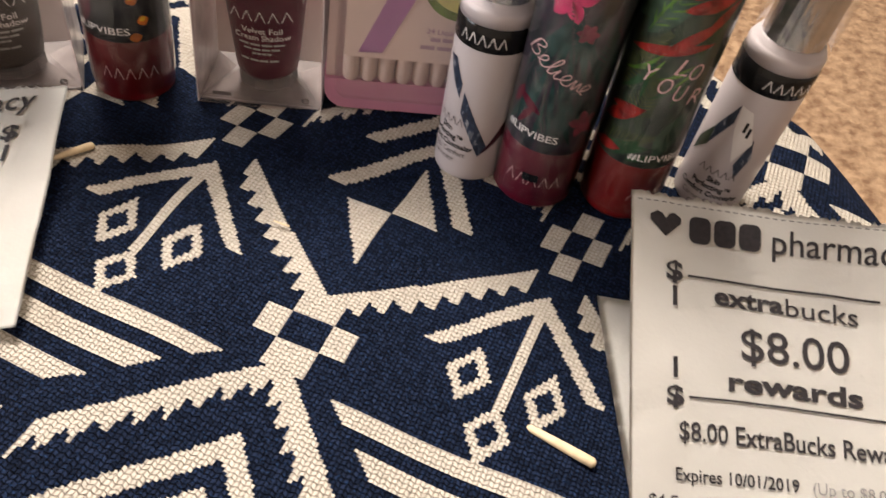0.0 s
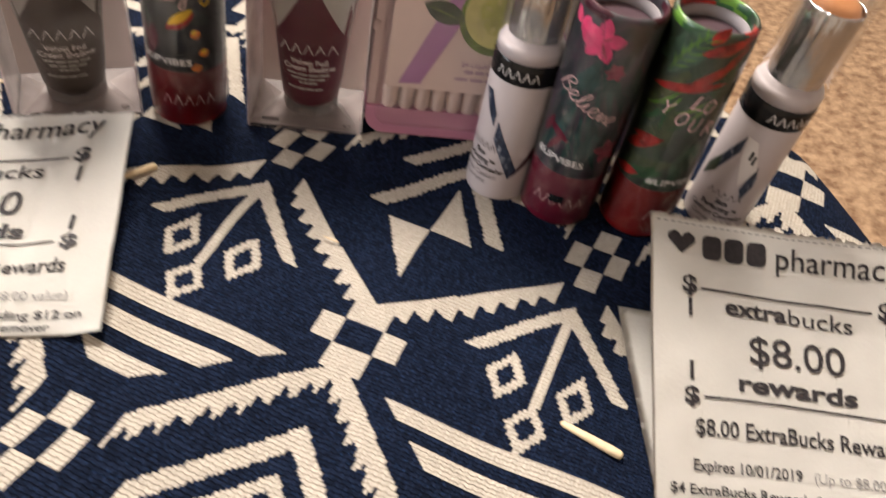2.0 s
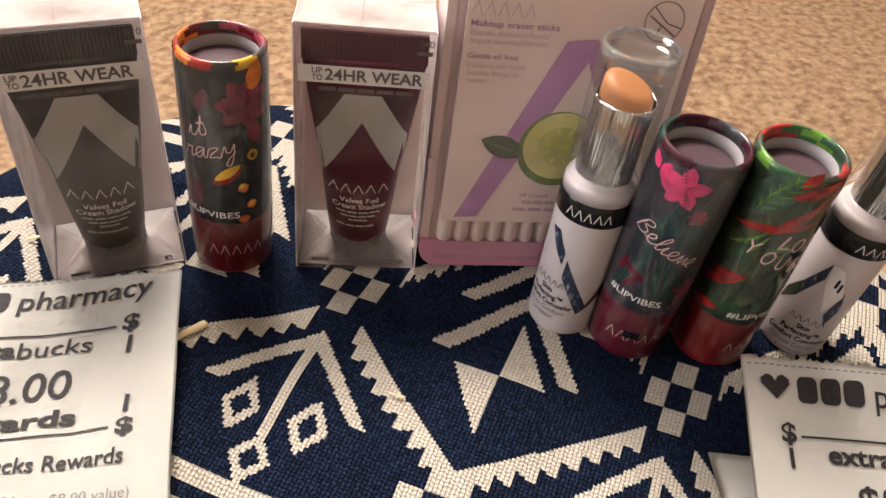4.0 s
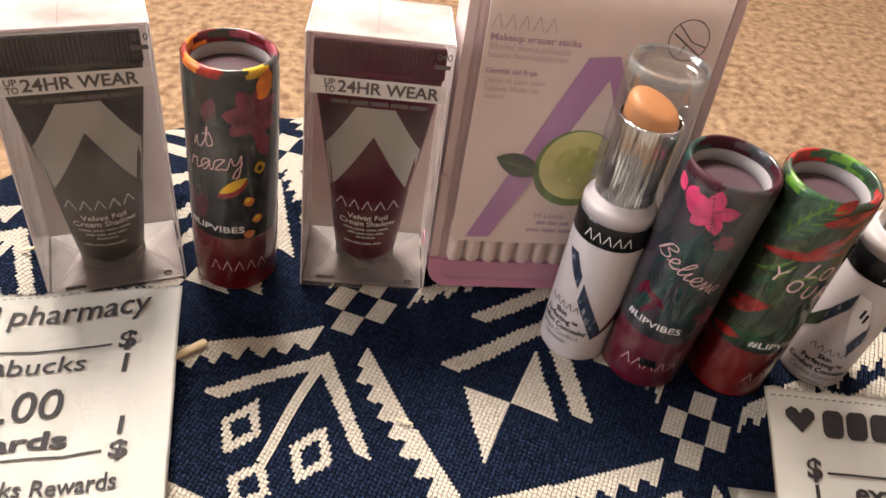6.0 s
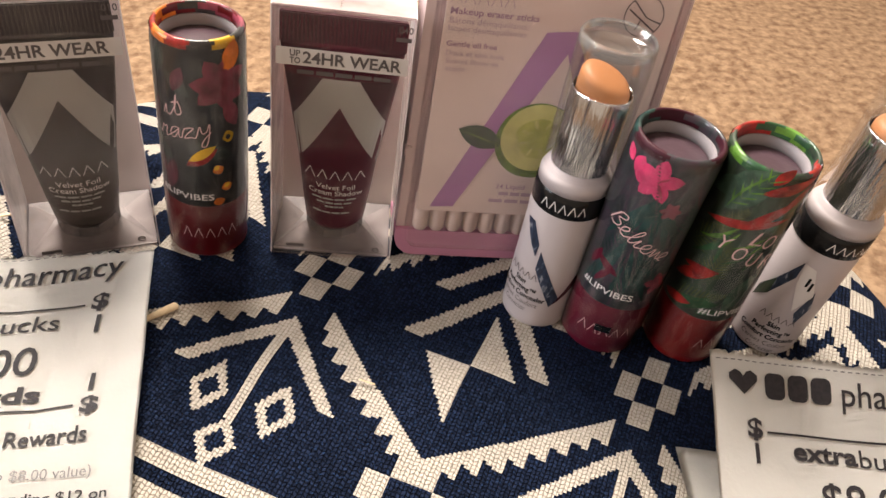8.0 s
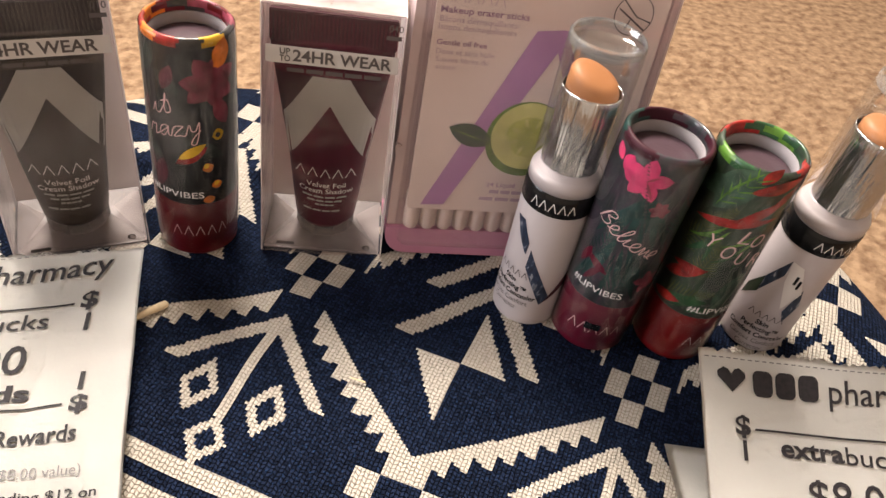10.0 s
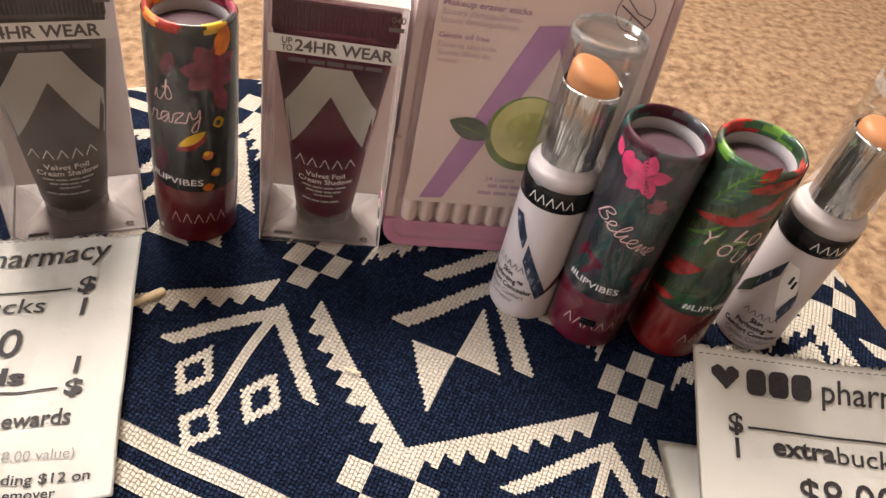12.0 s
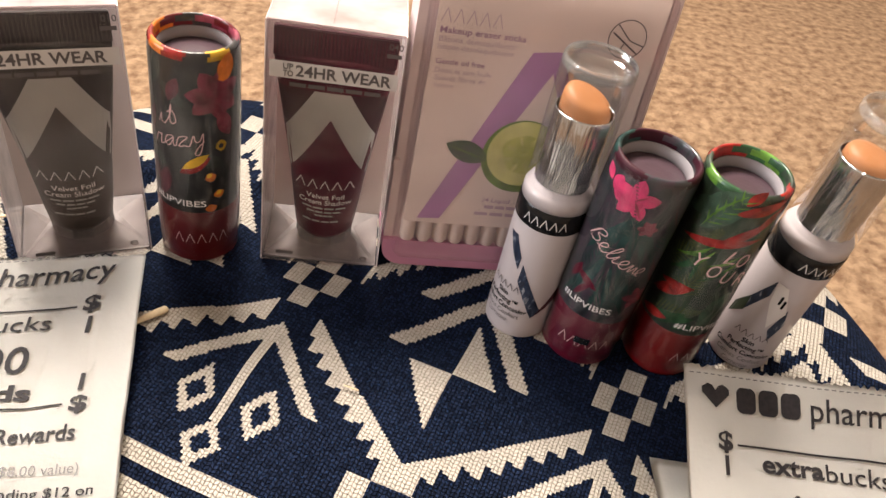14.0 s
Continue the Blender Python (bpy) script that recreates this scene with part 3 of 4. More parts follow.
def lip_tube(place, r, h, base, label, sleeve, rims, face):
    """A lip colour in a printed round box: lacquered base, printed sleeve, rolled rim and a sunken lid."""
    t = thing("lipstick_tube", label, "lipstick", place, "lipstick tubes")
    foot = part("base", lathe([(r * 0.90, 0), (r * 0.985, 0.0012), (r * 0.985, 0.0192), (r * 0.95, 0.0196)]), base, t, "glossy lacquered base", True)
    body = part("sleeve", lathe([(r * 0.965, 0.0190), (r * 0.995, 0.0192), (r, 0.0195), (r, h - 0.0035), (r * 0.985, h - 0.0022)], caps=(False, False)), sleeve, t, "printed floral sleeve under clear film", True)
    bm = lathe([(r * 0.986, h - 0.0023), (r * 0.985, h - 0.001), (r * 0.95, h - 0.0002), (r * 0.89, h), (r * 0.86, h - 0.0004), (r * 0.84, h - 0.002), (r * 0.84, h - 0.005)], 180, caps=(False, False))
    for f in bm.faces:
        c = f.calc_center_median()
        a = math.degrees(math.atan2(c.y, c.x)) + 14 * math.sin((c.z - h) * 1500) + 60 * (math.hypot(c.x, c.y) / r - 0.92)
        f.material_index = int((a % 360) / 360 * len(rims)) % len(rims)
    part("rim", bm, rims, t, "rolled printed rim", True)
    part("inner_wall", lathe([(r * 0.835, h - 0.009), (r * 0.838, h - 0.003), (r * 0.80, h - 0.0031), (r * 0.80, h - 0.009)], closed=True), PALE, t, "pale inner ring", True)
    part("lid", lathe([(r * 0.79, h - 0.0095), (r * 0.79, h - 0.0062), (r * 0.75, h - 0.0058), (r * 0.3, h - 0.0056)]), MAUVE, t, "sunken mauve lid", True)
    part("film", lathe([(r * 1.004, 0.0030), (r * 1.022, 0.0048), (r * 1.022, h - 0.004), (r * 1.0, h - 0.0010)], caps=(False, False)), FILM, body, "clear shrink film", True).visible_shadow = False
    part("film_seam", bars([(0.0135, 0.003, 0.0004, h - 0.007)], on_round(r, face, 0.0003)), BLISTER, body, "clear film seam")
    return t, body, foot


def brand_on(t, r, face, mat=FOIL):
    brand_mark(-0.0078, 0.0078, 0.0158, 0.0034, on_round(r * 0.985, face), mat, t, "thin pale strokes")


R1, R2, R3 = 0.0111, 0.0110, 0.0107
B1 = (-0.0616, 0.2087)
t1, s1, f1 = lip_tube(pose(*B1, rest(*B1) - 0.0004, 1.6, 4.6, 0), R1, 0.0681, CRIMSON, "crimson based lipstick box with dark tropical flower sleeve", NIGHT, [ROSE, CRIMSON, ROSE, NIGHT, CRIMSON, ORANGE, SCARLET, ORANGE, SCARLET, NIGHT, YELLOW, NIGHT], 12)
to1 = on_round(R1)
high = on_round(R1, 0, 0.0003)
leaves("petal", petal_flower(0.0086, 0.0565, 0.0078, 7, 20) + [leaf(0.0026, 0.0520, 0.0085, 0.0030, 15), leaf(0.0095, 0.0520, 0.0090, 0.0044, -70)], to1, ROSE, s1, "dusty pink printed petal")
leaves("petal", [leaf(-0.0075, 0.0225, 0.0110, 0.0044, 75), leaf(-0.0085, 0.0270, 0.0080, 0.0034, 110), leaf(-0.0035, 0.0540, 0.0075, 0.0034, 70), leaf(-0.0125, 0.0400, 0.0110, 0.0036, 70)], to1, DUSKPINK, s1, "faded pink printed petal")
leaves("leaf_print", [leaf(-0.0110, 0.0560, 0.0110, 0.0050, 60), leaf(-0.0060, 0.0590, 0.0090, 0.0036, -40), leaf(0.0010, 0.0400, 0.0120, 0.0042, -30), leaf(-0.0045, 0.0330, 0.0090, 0.0036, 150)], on_round(R1, 0, 0.00006), GREYLEAF, s1, "dim grey green printed leaf")
leaves("feather", [leaf(-0.0012, 0.0325, 0.0098, 0.0036, 34)], to1, SCARLET, s1, "red printed beak")
leaves("feather", [leaf(-0.0004, 0.0342, 0.0086, 0.0026, 35)], high, YELLOW, s1, "yellow printed beak")
leaves("ring_print", [leaf(0.0083, 0.0408, 0.0034, 0.0036, 10)], to1, YELLOW, s1)
leaves("ring_middle", [leaf(0.0092, 0.0410, 0.0015, 0.0017, 10)], high, NIGHT, s1)
leaves("bud", [leaf(0.0054, 0.0308, 0.0032, 0.0030, 20), leaf(0.0076, 0.0250, 0.0032, 0.0028, 10), leaf(0.0052, 0.0204, 0.0034, 0.0026, 10)], to1, ORANGE, s1, "orange printed bud")
leaves("bud_light", [leaf(0.0060, 0.0314, 0.0018, 0.0014, 50), leaf(0.0084, 0.0254, 0.0018, 0.0013, 30)], high, YELLOW, s1, "yellow heart of a bud")
leaves("petal", [leaf(0.0105, 0.0600, 0.0080, 0.0050, 75), leaf(0.0092, 0.0608, 0.0052, 0.0034, 30)], high, ORANGE, s1, "orange printed petal")
script("it", -0.0066, 0.0465, -0.0008, 0.0482, 0.0036, high, s1)
script("razy", -0.0084, 0.0396, 0.0066, 0.0428, 0.0038, high, s1)
part("lettering", words("#LIPVIBES", -0.0099, 0.0216, 0.0155, 0.0020, high, 0.002), TUBE_TEXT, s1)
brand_on(f1, R1, 22)

B2 = (0.0542, 0.1963)
t2, s2, f2 = lip_tube(pose(*B2, rest(*B2) - 0.0006, 3.8, 4.4, 0), R2, 0.0684, BERRY, "berry based lipstick box with dusky flower sleeve", DUSK, [DUSK, PLUM_DARK, TEAL, PLUM_DARK, DUSK, PLUM_DARK], 2)
to2 = on_round(R2)
high = on_round(R2, 0, 0.0003)
leaves("frond", [leaf(-0.014 + 0.0032 * k, 0.022 + 0.003 * (k % 3), 0.016, 0.0016, 66 + 8 * k) for k in range(8)] + [leaf(-0.012 + 0.004 * k, 0.040, 0.018, 0.0020, 62 + 11 * k) for k in range(6)], on_round(R2, 0, 0.00006), TEAL, s2, "dark teal printed frond")
for x, z, long, wide, turn in ((-0.0110, 0.0300, 0.0170, 0.0050, 70), (0.0040, 0.0260, 0.0160, 0.0050, 100), (0.0085, 0.0420, 0.0150, 0.0050, 95), (-0.0030, 0.0240, 0.0130, 0.0044, 60)):
    part("fern_print", flat(fern(x, z, long, wide, turn), on_round(R2, 0, 0.0001)), TEAL, s2, "feathery teal fern print")
leaves("petal", petal_flower(-0.0046, 0.0612, 0.0060, 5, 15), to2, HOTPINK, s2, "hot pink hibiscus petal")
leaves("stamen", [leaf(-0.0046, 0.0610, 0.0050, 0.0007, -60), leaf(-0.0046, 0.0612, 0.0030, 0.0006, 40)], high, ROSE, s2, "deep pink stamen")
leaves("petal", [leaf(-0.0112, 0.0605, 0.0052, 0.0034, 70), leaf(-0.0108, 0.0605, 0.0046, 0.0030, -10), leaf(-0.0125, 0.0620, 0.0046, 0.0030, 130)], to2, HOTPINK, s2, "hot pink petal")
leaves("bloom", petal_flower(0.0010, 0.0540, 0.0027, 6, 0), to2, ROSE, s2, "small pink bloom")
leaves("bloom", petal_flower(0.0071, 0.0292, 0.0042, 5, 30), to2, ROSE, s2, "pink bloom near the base")
leaves("petal", [leaf(-0.0115, 0.0335, 0.0080, 0.0024, -25), leaf(-0.0130, 0.0290, 0.0070, 0.0022, 70), leaf(-0.0100, 0.0250, 0.0080, 0.0018, 60)], to2, BERRY, s2, "deep berry petal")
script("Believe", -0.0125, 0.0452, 0.0048, 0.0378, 0.0036, high, s2)
part("lettering", words("#LIPVIBES", -0.0130, 0.0230, 0.0148, 0.0021, high, 0.002), TUBE_TEXT, s2)
part("stitch_line", bars([(-0.0065 + 0.00026 * k, 0.0672 - 0.00091 * k, 0.0006, 0.0004) for k in range(44)], to2), MAUVE, s2, "fine dotted line print")
part("stitch_line", bars([(-0.0042 - 0.00012 * k, 0.0371 - 0.00094 * k, 0.0006, 0.0005) for k in range(11)], to2), MAUVE, s2, "fine dotted line print")
brand_on(f2, R2, -6)
part("black_patch", bars([(-0.0044, 0.0094, 0.0044, 0.0025)], on_round(R2 * 0.985, 0, 0.0004)), BLACK, f2, "small black rectangle")

B3 = (0.0781, 0.1967)
t3, s3, f3 = lip_tube(pose(*B3, rest(*B3) - 0.0006, 4.6, 2.5, 0), R3, 0.0686, RED, "red based lipstick box with green jungle sleeve", JUNGLE, [GREEN, LIME, GREEN, SCARLET, SCARLET, JUNGLE, LIME, GREEN, JUNGLE, JUNGLE, SCARLET, JUNGLE], -2)
to3 = on_round(R3)
over3 = on_round(R3, 0, 0.0002)
top3 = on_round(R3, 0, 0.0003)
leaves("broad_leaf", [leaf(-0.0095, 0.0545, 0.0172, 0.0085, 60, 0.0012), leaf(-0.0150, 0.0570, 0.0110, 0.0050, 40), leaf(0.0020, 0.0230, 0.0150, 0.0062, 70)], to3, BROAD, s3, "broad green leaf print", 2)
leaves("leaf_vein", [leaf(-0.0093, 0.0550, 0.0160, 0.0006, 62, 0.0012)] + [leaf(-0.0085 + 0.0013 * k, 0.0570 + 0.0022 * k, 0.0040, 0.0004, 62 + d) for k in range(5) for d in (38, -38)], over3, LIME, s3, "pale vein of the broad leaf", 1)
leaves("petal", [leaf(-0.0130, 0.0500, 0.0205, 0.0026, 16), leaf(-0.0040, 0.0525, 0.0140, 0.0028, 40), leaf(-0.0034, 0.0625, 0.0130, 0.0034, 22), leaf(0.0030, 0.0580, 0.0100, 0.0026, 52), leaf(-0.0020, 0.0655, 0.0060, 0.0030, 60)], over3, SCARLET, s3, "scarlet heliconia petal")
leaves("petal", [leaf(-0.0145, 0.0290, 0.0135, 0.0036, 34), leaf(-0.0150, 0.0215, 0.0090, 0.0030, 10), leaf(-0.0130, 0.0340, 0.0100, 0.0022, 12)], over3, SCARLET, s3, "scarlet petal low on the sleeve")
leaves("frond", [leaf(-0.0130 + 0.0018 * k, 0.0380 + 0.0012 * (k % 4), 0.0105, 0.0010, 40 + 12 * (k % 5)) for k in range(13)], to3, GREEN, s3, "green palm frond")
leaves("frond", [leaf(-0.0125 + 0.0022 * k, 0.0440 + 0.0010 * (k % 3), 0.0070, 0.0007, 25 + 14 * (k % 4)) for k in range(7)], over3, LIME, s3, "pale green palm frond")
leaves("frond", [leaf(-0.0120, 0.0225, 0.0130, 0.0034, 14), leaf(-0.0080, 0.0205, 0.0090, 0.0028, 50), leaf(-0.0040, 0.0210, 0.0070, 0.0020, 20)], to3, GREEN, s3, "green leaf near the base")
for x, z, long, wide, turn, ink in ((-0.0145, 0.0400, 0.0150, 0.0052, 48, FERN), (-0.0120, 0.0500, 0.0120, 0.0040, -35, FERN), (-0.0060, 0.0330, 0.0120, 0.0044, 75, FERN), (-0.0090, 0.0480, 0.0100, 0.0036, 60, FERN), (0.0050, 0.0500, 0.0110, 0.0040, 80, GREEN), (-0.0110, 0.0235, 0.0130, 0.0044, 25, FERN)):
    part("fern_print", flat(fern(x, z, long, wide, turn), to3), ink, s3, "feathery pale green fern print")
for ch, x, z in (("L", -0.0006, 0.0474), ("O", 0.0030, 0.0464), ("Y", -0.0068, 0.0438), ("O", -0.0028, 0.0420), ("U", 0.0012, 0.0406), ("R", 0.0052, 0.0394)):
    part("lettering", words(ch, x, z, 0.0031, 0.0044, top3, -0.006, 0.3), FOIL, s3)
part("lettering", words("#LIPVIBES", -0.0037, 0.0216, 0.0158, 0.0021, top3, 0.002), TUBE_TEXT, s3)
brand_on(f3, R3, 42)


# ---- concealer sticks ----
def concealer(place, label, face, kind):
    t = thing("concealer_stick", label, "concealer", place, "concealer sticks")
    r = 0.0094
    barrel = part("barrel", lathe([(r * 0.93, 0), (r * 0.985, 0.0008), (r, 0.002), (r, 0.0394), (r * 0.99, 0.0396)]), WHITE, t, "pearly white barrel", True)
    band = part("band", lathe([(r * 0.985, 0.0394), (r * 1.012, 0.0397), (r * 1.012, 0.0456), (r * 0.985, 0.0459)], caps=(False, False)), BLACK, t, "glossy black band", True)
    part("collar", lathe([(r * 0.985, 0.0457), (r * 0.985, 0.0486), (r * 0.93, 0.0496), (r * 0.86, 0.0498), (r * 0.84, 0.0511), (r * 0.70, 0.0514)]), WHITE, t, "white plastic collar", True)
    part("metal_sleeve", lathe([(r * 0.785, 0.0508), (r * 0.78, 0.0717), (r * 0.765, 0.0722), (r * 0.75, 0.0717), (r * 0.75, 0.0670)], 64, caps=(False, False)), SILVER, t, "polished silver sleeve", True)
    bm = lathe([(r * 0.68, 0.064), (r * 0.68, 0.0708), (r * 0.67, 0.0728), (r * 0.61, 0.0740), (r * 0.45, 0.0747), (r * 0.2, 0.0750)], 40)
    for v in bm.verts:
        if v.co.z > 0.0695:
            v.co.z += (0.0012 - 0.30 * v.co.x + 0.12 * v.co.y) * (1.0 if kind == 0 else 0.35) - 0.0012 * kind
    part("makeup", bm, STICKM, t, "slanted apricot concealer bullet", True)
    cover = part("cap", lathe([(r * 0.97, 0.0503), (r * 0.965, 0.0825), (r * 0.945, 0.0843), (r * 0.90, 0.0851), (r * 0.86, 0.0846), (r * 0.85, 0.0836)], 64, caps=(False, False)), CAPCLEAR, t, "clear plastic cap", True)
    cover.visible_shadow = False
    part("cap_top", lathe([(0.0004, 0.0816), (r * 0.70, 0.0817), (r * 0.89, 0.0826)], caps=(False, False)), CAPCLEAR, cover, "flat clear top", True).visible_shadow = False
    part("cap_rim", lathe([(r * 0.955, 0.0832), (r * 0.950, 0.0848), (r * 0.90, 0.0856), (r * 0.86, 0.0850)], 64, caps=(False, False)), RIMCLEAR, cover, "thick glassy rim", True).visible_shadow = False
    to, over = on_round(r, face), on_round(r, face, 0.0003)
    if kind == 0:
        leaves("ribbon_print", [[(-0.0118, 0.0350), (-0.0086, 0.0352), (-0.0054, 0.0292), (-0.0056, 0.0250), (-0.0084, 0.0290)], [(-0.0044, 0.0274), (-0.0046, 0.0212), (0.0021, 0.0090), (0.0041, 0.0123)]], to, MARBLE, barrel, "navy marbled ribbon print", 2)
        leaves("ribbon_print", [[(0.0021, 0.0090), (0.0041, 0.0123), (0.0092, 0.0210), (0.0100, 0.0165)]], to, PLUM_DARK, barrel, "dark red ribbon print", 2)
        mid, rows = -0.0080, (0.0172, 0.0148, 0.0125, 0.0102, 0.0079, 0.0057)
    else:
        leaves("ribbon_print", [[(-0.0142, 0.0150), (-0.0138, 0.0196), (-0.0100, 0.0260), (-0.0098, 0.0200)]], to, JUNGLE, barrel, "dark floral ribbon print", 2)
        leaves("ribbon_print", [[(-0.0098, 0.0205), (-0.0100, 0.0262), (-0.0062, 0.0351), (-0.0060, 0.0296)], [(0.0004, 0.0272), (0.0022, 0.0212), (0.0006, 0.0140), (-0.0012, 0.0182)]], to, MARBLE, barrel, "navy and silver ribbon print", 2)
        leaves("foil_panel", [[(-0.0062, 0.0351), (-0.0030, 0.0345), (0.0004, 0.0258), (-0.0022, 0.0190), (-0.0052, 0.0280)]], over, STRIP, barrel, "pearl silver panel", 2)
        part("shade_mark", bars([(-0.0034, 0.0285, 0.0007, 0.0030)], on_round(r, face, 0.0004)), BLACK, barrel)
        part("shade_mark", bars([(-0.0022, 0.0273, 0.0007, 0.0030)], on_round(r, face, 0.0004)), BLACK, barrel)
        mid, rows = -0.0036, (0.0134, 0.0109, 0.0086, 0.0062, 0.0038, 0.0015)
    brand_mark(mid - 0.0005, 0.0412, 0.0128, 0.0027, on_round(r * 1.012, face), TUBE_TEXT, band, "thin pale strokes on the black band")
    brand_mark(mid - 0.0052, rows[0], 0.0104, 0.0021, over, DARK_TEXT, barrel, "thin grey strokes")
    for body, y, w, hh, mt, bold in (("Skin", rows[1], 0.0036, 0.0017, BLACK, 0.015), ("Perfecting\u2122", rows[2], 0.0108, 0.0017, BLACK, 0.015), ("Comfort Concealer", rows[3], 0.0172, 0.0017, BLACK, 0.015), ("Cernes Confort", rows[4], 0.0138, 0.0016, DARK_TEXT, 0.0), ("Corrector", rows[5], 0.0080, 0.0016, DARK_TEXT, 0.0)):
        part("lettering", words(body, mid - w / 2, y, w, hh, over, bold), mt, barrel)
    return t


C1, C2 = (0.0357, 0.2008), (0.1031, 0.2022)
concealer(pose(*C1, rest(*C1) - 0.0012, 0.5, 4.1, 0), "white concealer stick with clear cap and navy print", 0, 0)
concealer(pose(*C2, rest(*C2) - 0.0004, 4.7, 4.8, 0), "white concealer stick with clear cap and pearl print", 0, 1)


# ---- boxed eyeshadow tubes ----
def boxed_tube(place, label, main, dark, code, aside=0.0):
    """A squeeze tube standing on its cap inside a clear folding box; the front lies on y = 0, the middle on x = 0."""
    t = thing("boxed_eyeshadow", label, "eyeshadow box", place, "boxed eyeshadow tubes")
    w, d, h = 0.0172, 0.026, 0.0748
    for name, x0, x1, y0, y1, z0, z1, mt in (("front_panel", -w, w, -0.0003, 0, 0, h, BOXCLEAR), ("side_panel", -w - 0.0003, -w, 0, d, 0, h, BOXSIDE), ("side_panel", w, w + 0.0003, 0, d, 0, h, BOXSIDE),
                                             ("back_panel", -w, w, d, d + 0.0003, 0, h, BOXBACK), ("top_panel", -w, w, 0, d, h, h + 0.0003, BOXTOP)):
        pane = part(name, block(x0, x1, y0, y1, z0, z1), mt, t)
        pane.visible_shadow = name not in ("front_panel", "top_panel", "back_panel")
        if name == "front_panel":
            front = pane
    for sx in (-1, 1):
        part("corner_fold", block(sx * w - 0.0003, sx * w + 0.0003, -0.0004, 0.0002, 0, h), BLISTER, t, "bright folded edge")
    part("top_fold", block(-w, w, -0.0004, 0.0002, h - 0.0003, h + 0.0004), BLISTER, t)
    part("bottom_fold", block(-w, w, -0.0004, 0.0002, 0, 0.0006), BLISTER, t)
    floor = block(-w + 0.0004, w - 0.0004, 0.0004, d - 0.0004, 0.0006, 0.0010)
    for v in floor.verts:
        v.co.z += 0.05 * v.co.y
    part("bottom_flap", floor, BOXBASE, t, "milky grey box floor")
    for sx in (-1, 1):
        part("side_flap", flat([[(sx * w * 0.98, 0.0008), (sx * w * 0.98, d - 0.001), (sx * 0.009, d * 0.55)]], lambda x, y: Vector((x, y, 0.0016 + 0.05 * y + 0.25 * (w - abs(x)))), 1), BOXFLOOR, t, "hazy folded side flap")
    part("inner_flap", flat([[(-w, 0.0), (w, 0.0), (0.006, 0.011), (-0.006, 0.011)]], lambda x, y: Vector((x, 0.001 + y * 0.9, 0.0012 + y * 0.55))), BOXFLOOR, t, "hazy folded inner flap")
    part("top_crease", block(-0.0012, -0.0008, 0.002, d - 0.002, h + 0.0003, h + 0.0005), BLISTER, t, "crease across the box top")

    def mid(z, b):
        """The tube stands on its cap and leans on the box front with its flat end."""
        return 0.0062 - 0.0032 * z / 0.065 + b
    part("screw_cap", lathe([(0.0078, 0.0012), (0.0086, 0.0020), (0.0086, 0.0052), (0.0080, 0.0062), (0.0072, 0.0066)], 10), GREYCAP, t, "grey faceted screw cap").location = (aside, mid(0.003, 0.0086), 0)
    bm = bmesh.new()
    seg, rings = 40, []
    prof = ((0.0055, 0.0070, 0.0070), (0.0065, 0.0088, 0.0084), (0.013, 0.0097, 0.0088), (0.0265, 0.0111, 0.0080), (0.0405, 0.0130, 0.0062), (0.0545, 0.0147, 0.0034), (0.0635, 0.0156, 0.0012), (0.0648, 0.0156, 0.0008))
    for z, a, b in prof:
        rings.append([bm.verts.new((aside + a * math.cos(2 * math.pi * k / seg), mid(z, b) + b * math.sin(2 * math.pi * k / seg), z)) for k in range(seg)])
    for p, q in zip(rings, rings[1:]):
        for k in range(seg):
            bm.faces.new((p[k], p[(k + 1) % seg], q[(k + 1) % seg], q[k]))
    bm.faces.new(rings[0][::-1])
    bm.faces.new(rings[-1])
    tube = part("tube", bm, main, t, "tapered squeeze tube", True)
    bm = block(aside - 0.0158, aside + 0.0158, 0.0032, 0.0050, 0.0640, 0.0722, 0.0003)
    crimp = part("crimp", bm, dark, t, "ribbed crimped tube end")
    part("crimp_rib", bars([(aside - 0.0155 + 0.0010 * k, 0.0646, 0.0004, 0.0070) for k in range(32)], lambda x, y: Vector((x, 0.0030, y))), main, crimp)

    def on_tube(lift):
        def to(x, z):
            for (z0, a0, b0), (z1, a1, b1) in zip(prof, prof[1:]):
                if z <= z1 or z1 == prof[-1][0]:
                    s = (z - z0) / (z1 - z0)
                    a, b = a0 + (a1 - a0) * s, b0 + (b1 - b0) * s
                    break
            x = max(-a * 0.985, min(a * 0.985, x))
            return Vector((aside + x, mid(z, b) - b * math.sqrt(max(0, 1 - (x / a) ** 2)) - lift, z))
        return to
    on = on_tube(0.00015)
    for k in (-1, 1):
        part("chevron_print", flat([[(0.0, 0.0552), (k * 0.0048, 0.0552), (k * 0.0124, 0.0424), (k * 0.0118, 0.0350), (k * 0.0108, 0.0280), (0.0, 0.0470)]], on, 3), BEIGE_BAND, tube, "silver grey chevron print")
        part("side_print", flat([[(k * 0.0048, 0.0552), (k * 0.0144, 0.0552), (k * 0.0124, 0.0424)]], on, 3), dark, tube)
    up = on_tube(0.0003)
    brand_mark(-0.0088, 0.0236, 0.0178, 0.0030, up, TUBE_TEXT, tube, "thin pale strokes")
    part("lettering", words("Velvet Foil", -0.0056, 0.0201, 0.0112, 0.0017, up, 0.01), TUBE_TEXT, tube)
    part("lettering", words("Cream Shadow", -0.0076, 0.0180, 0.0154, 0.0017, up, 0.01), TUBE_TEXT, tube)
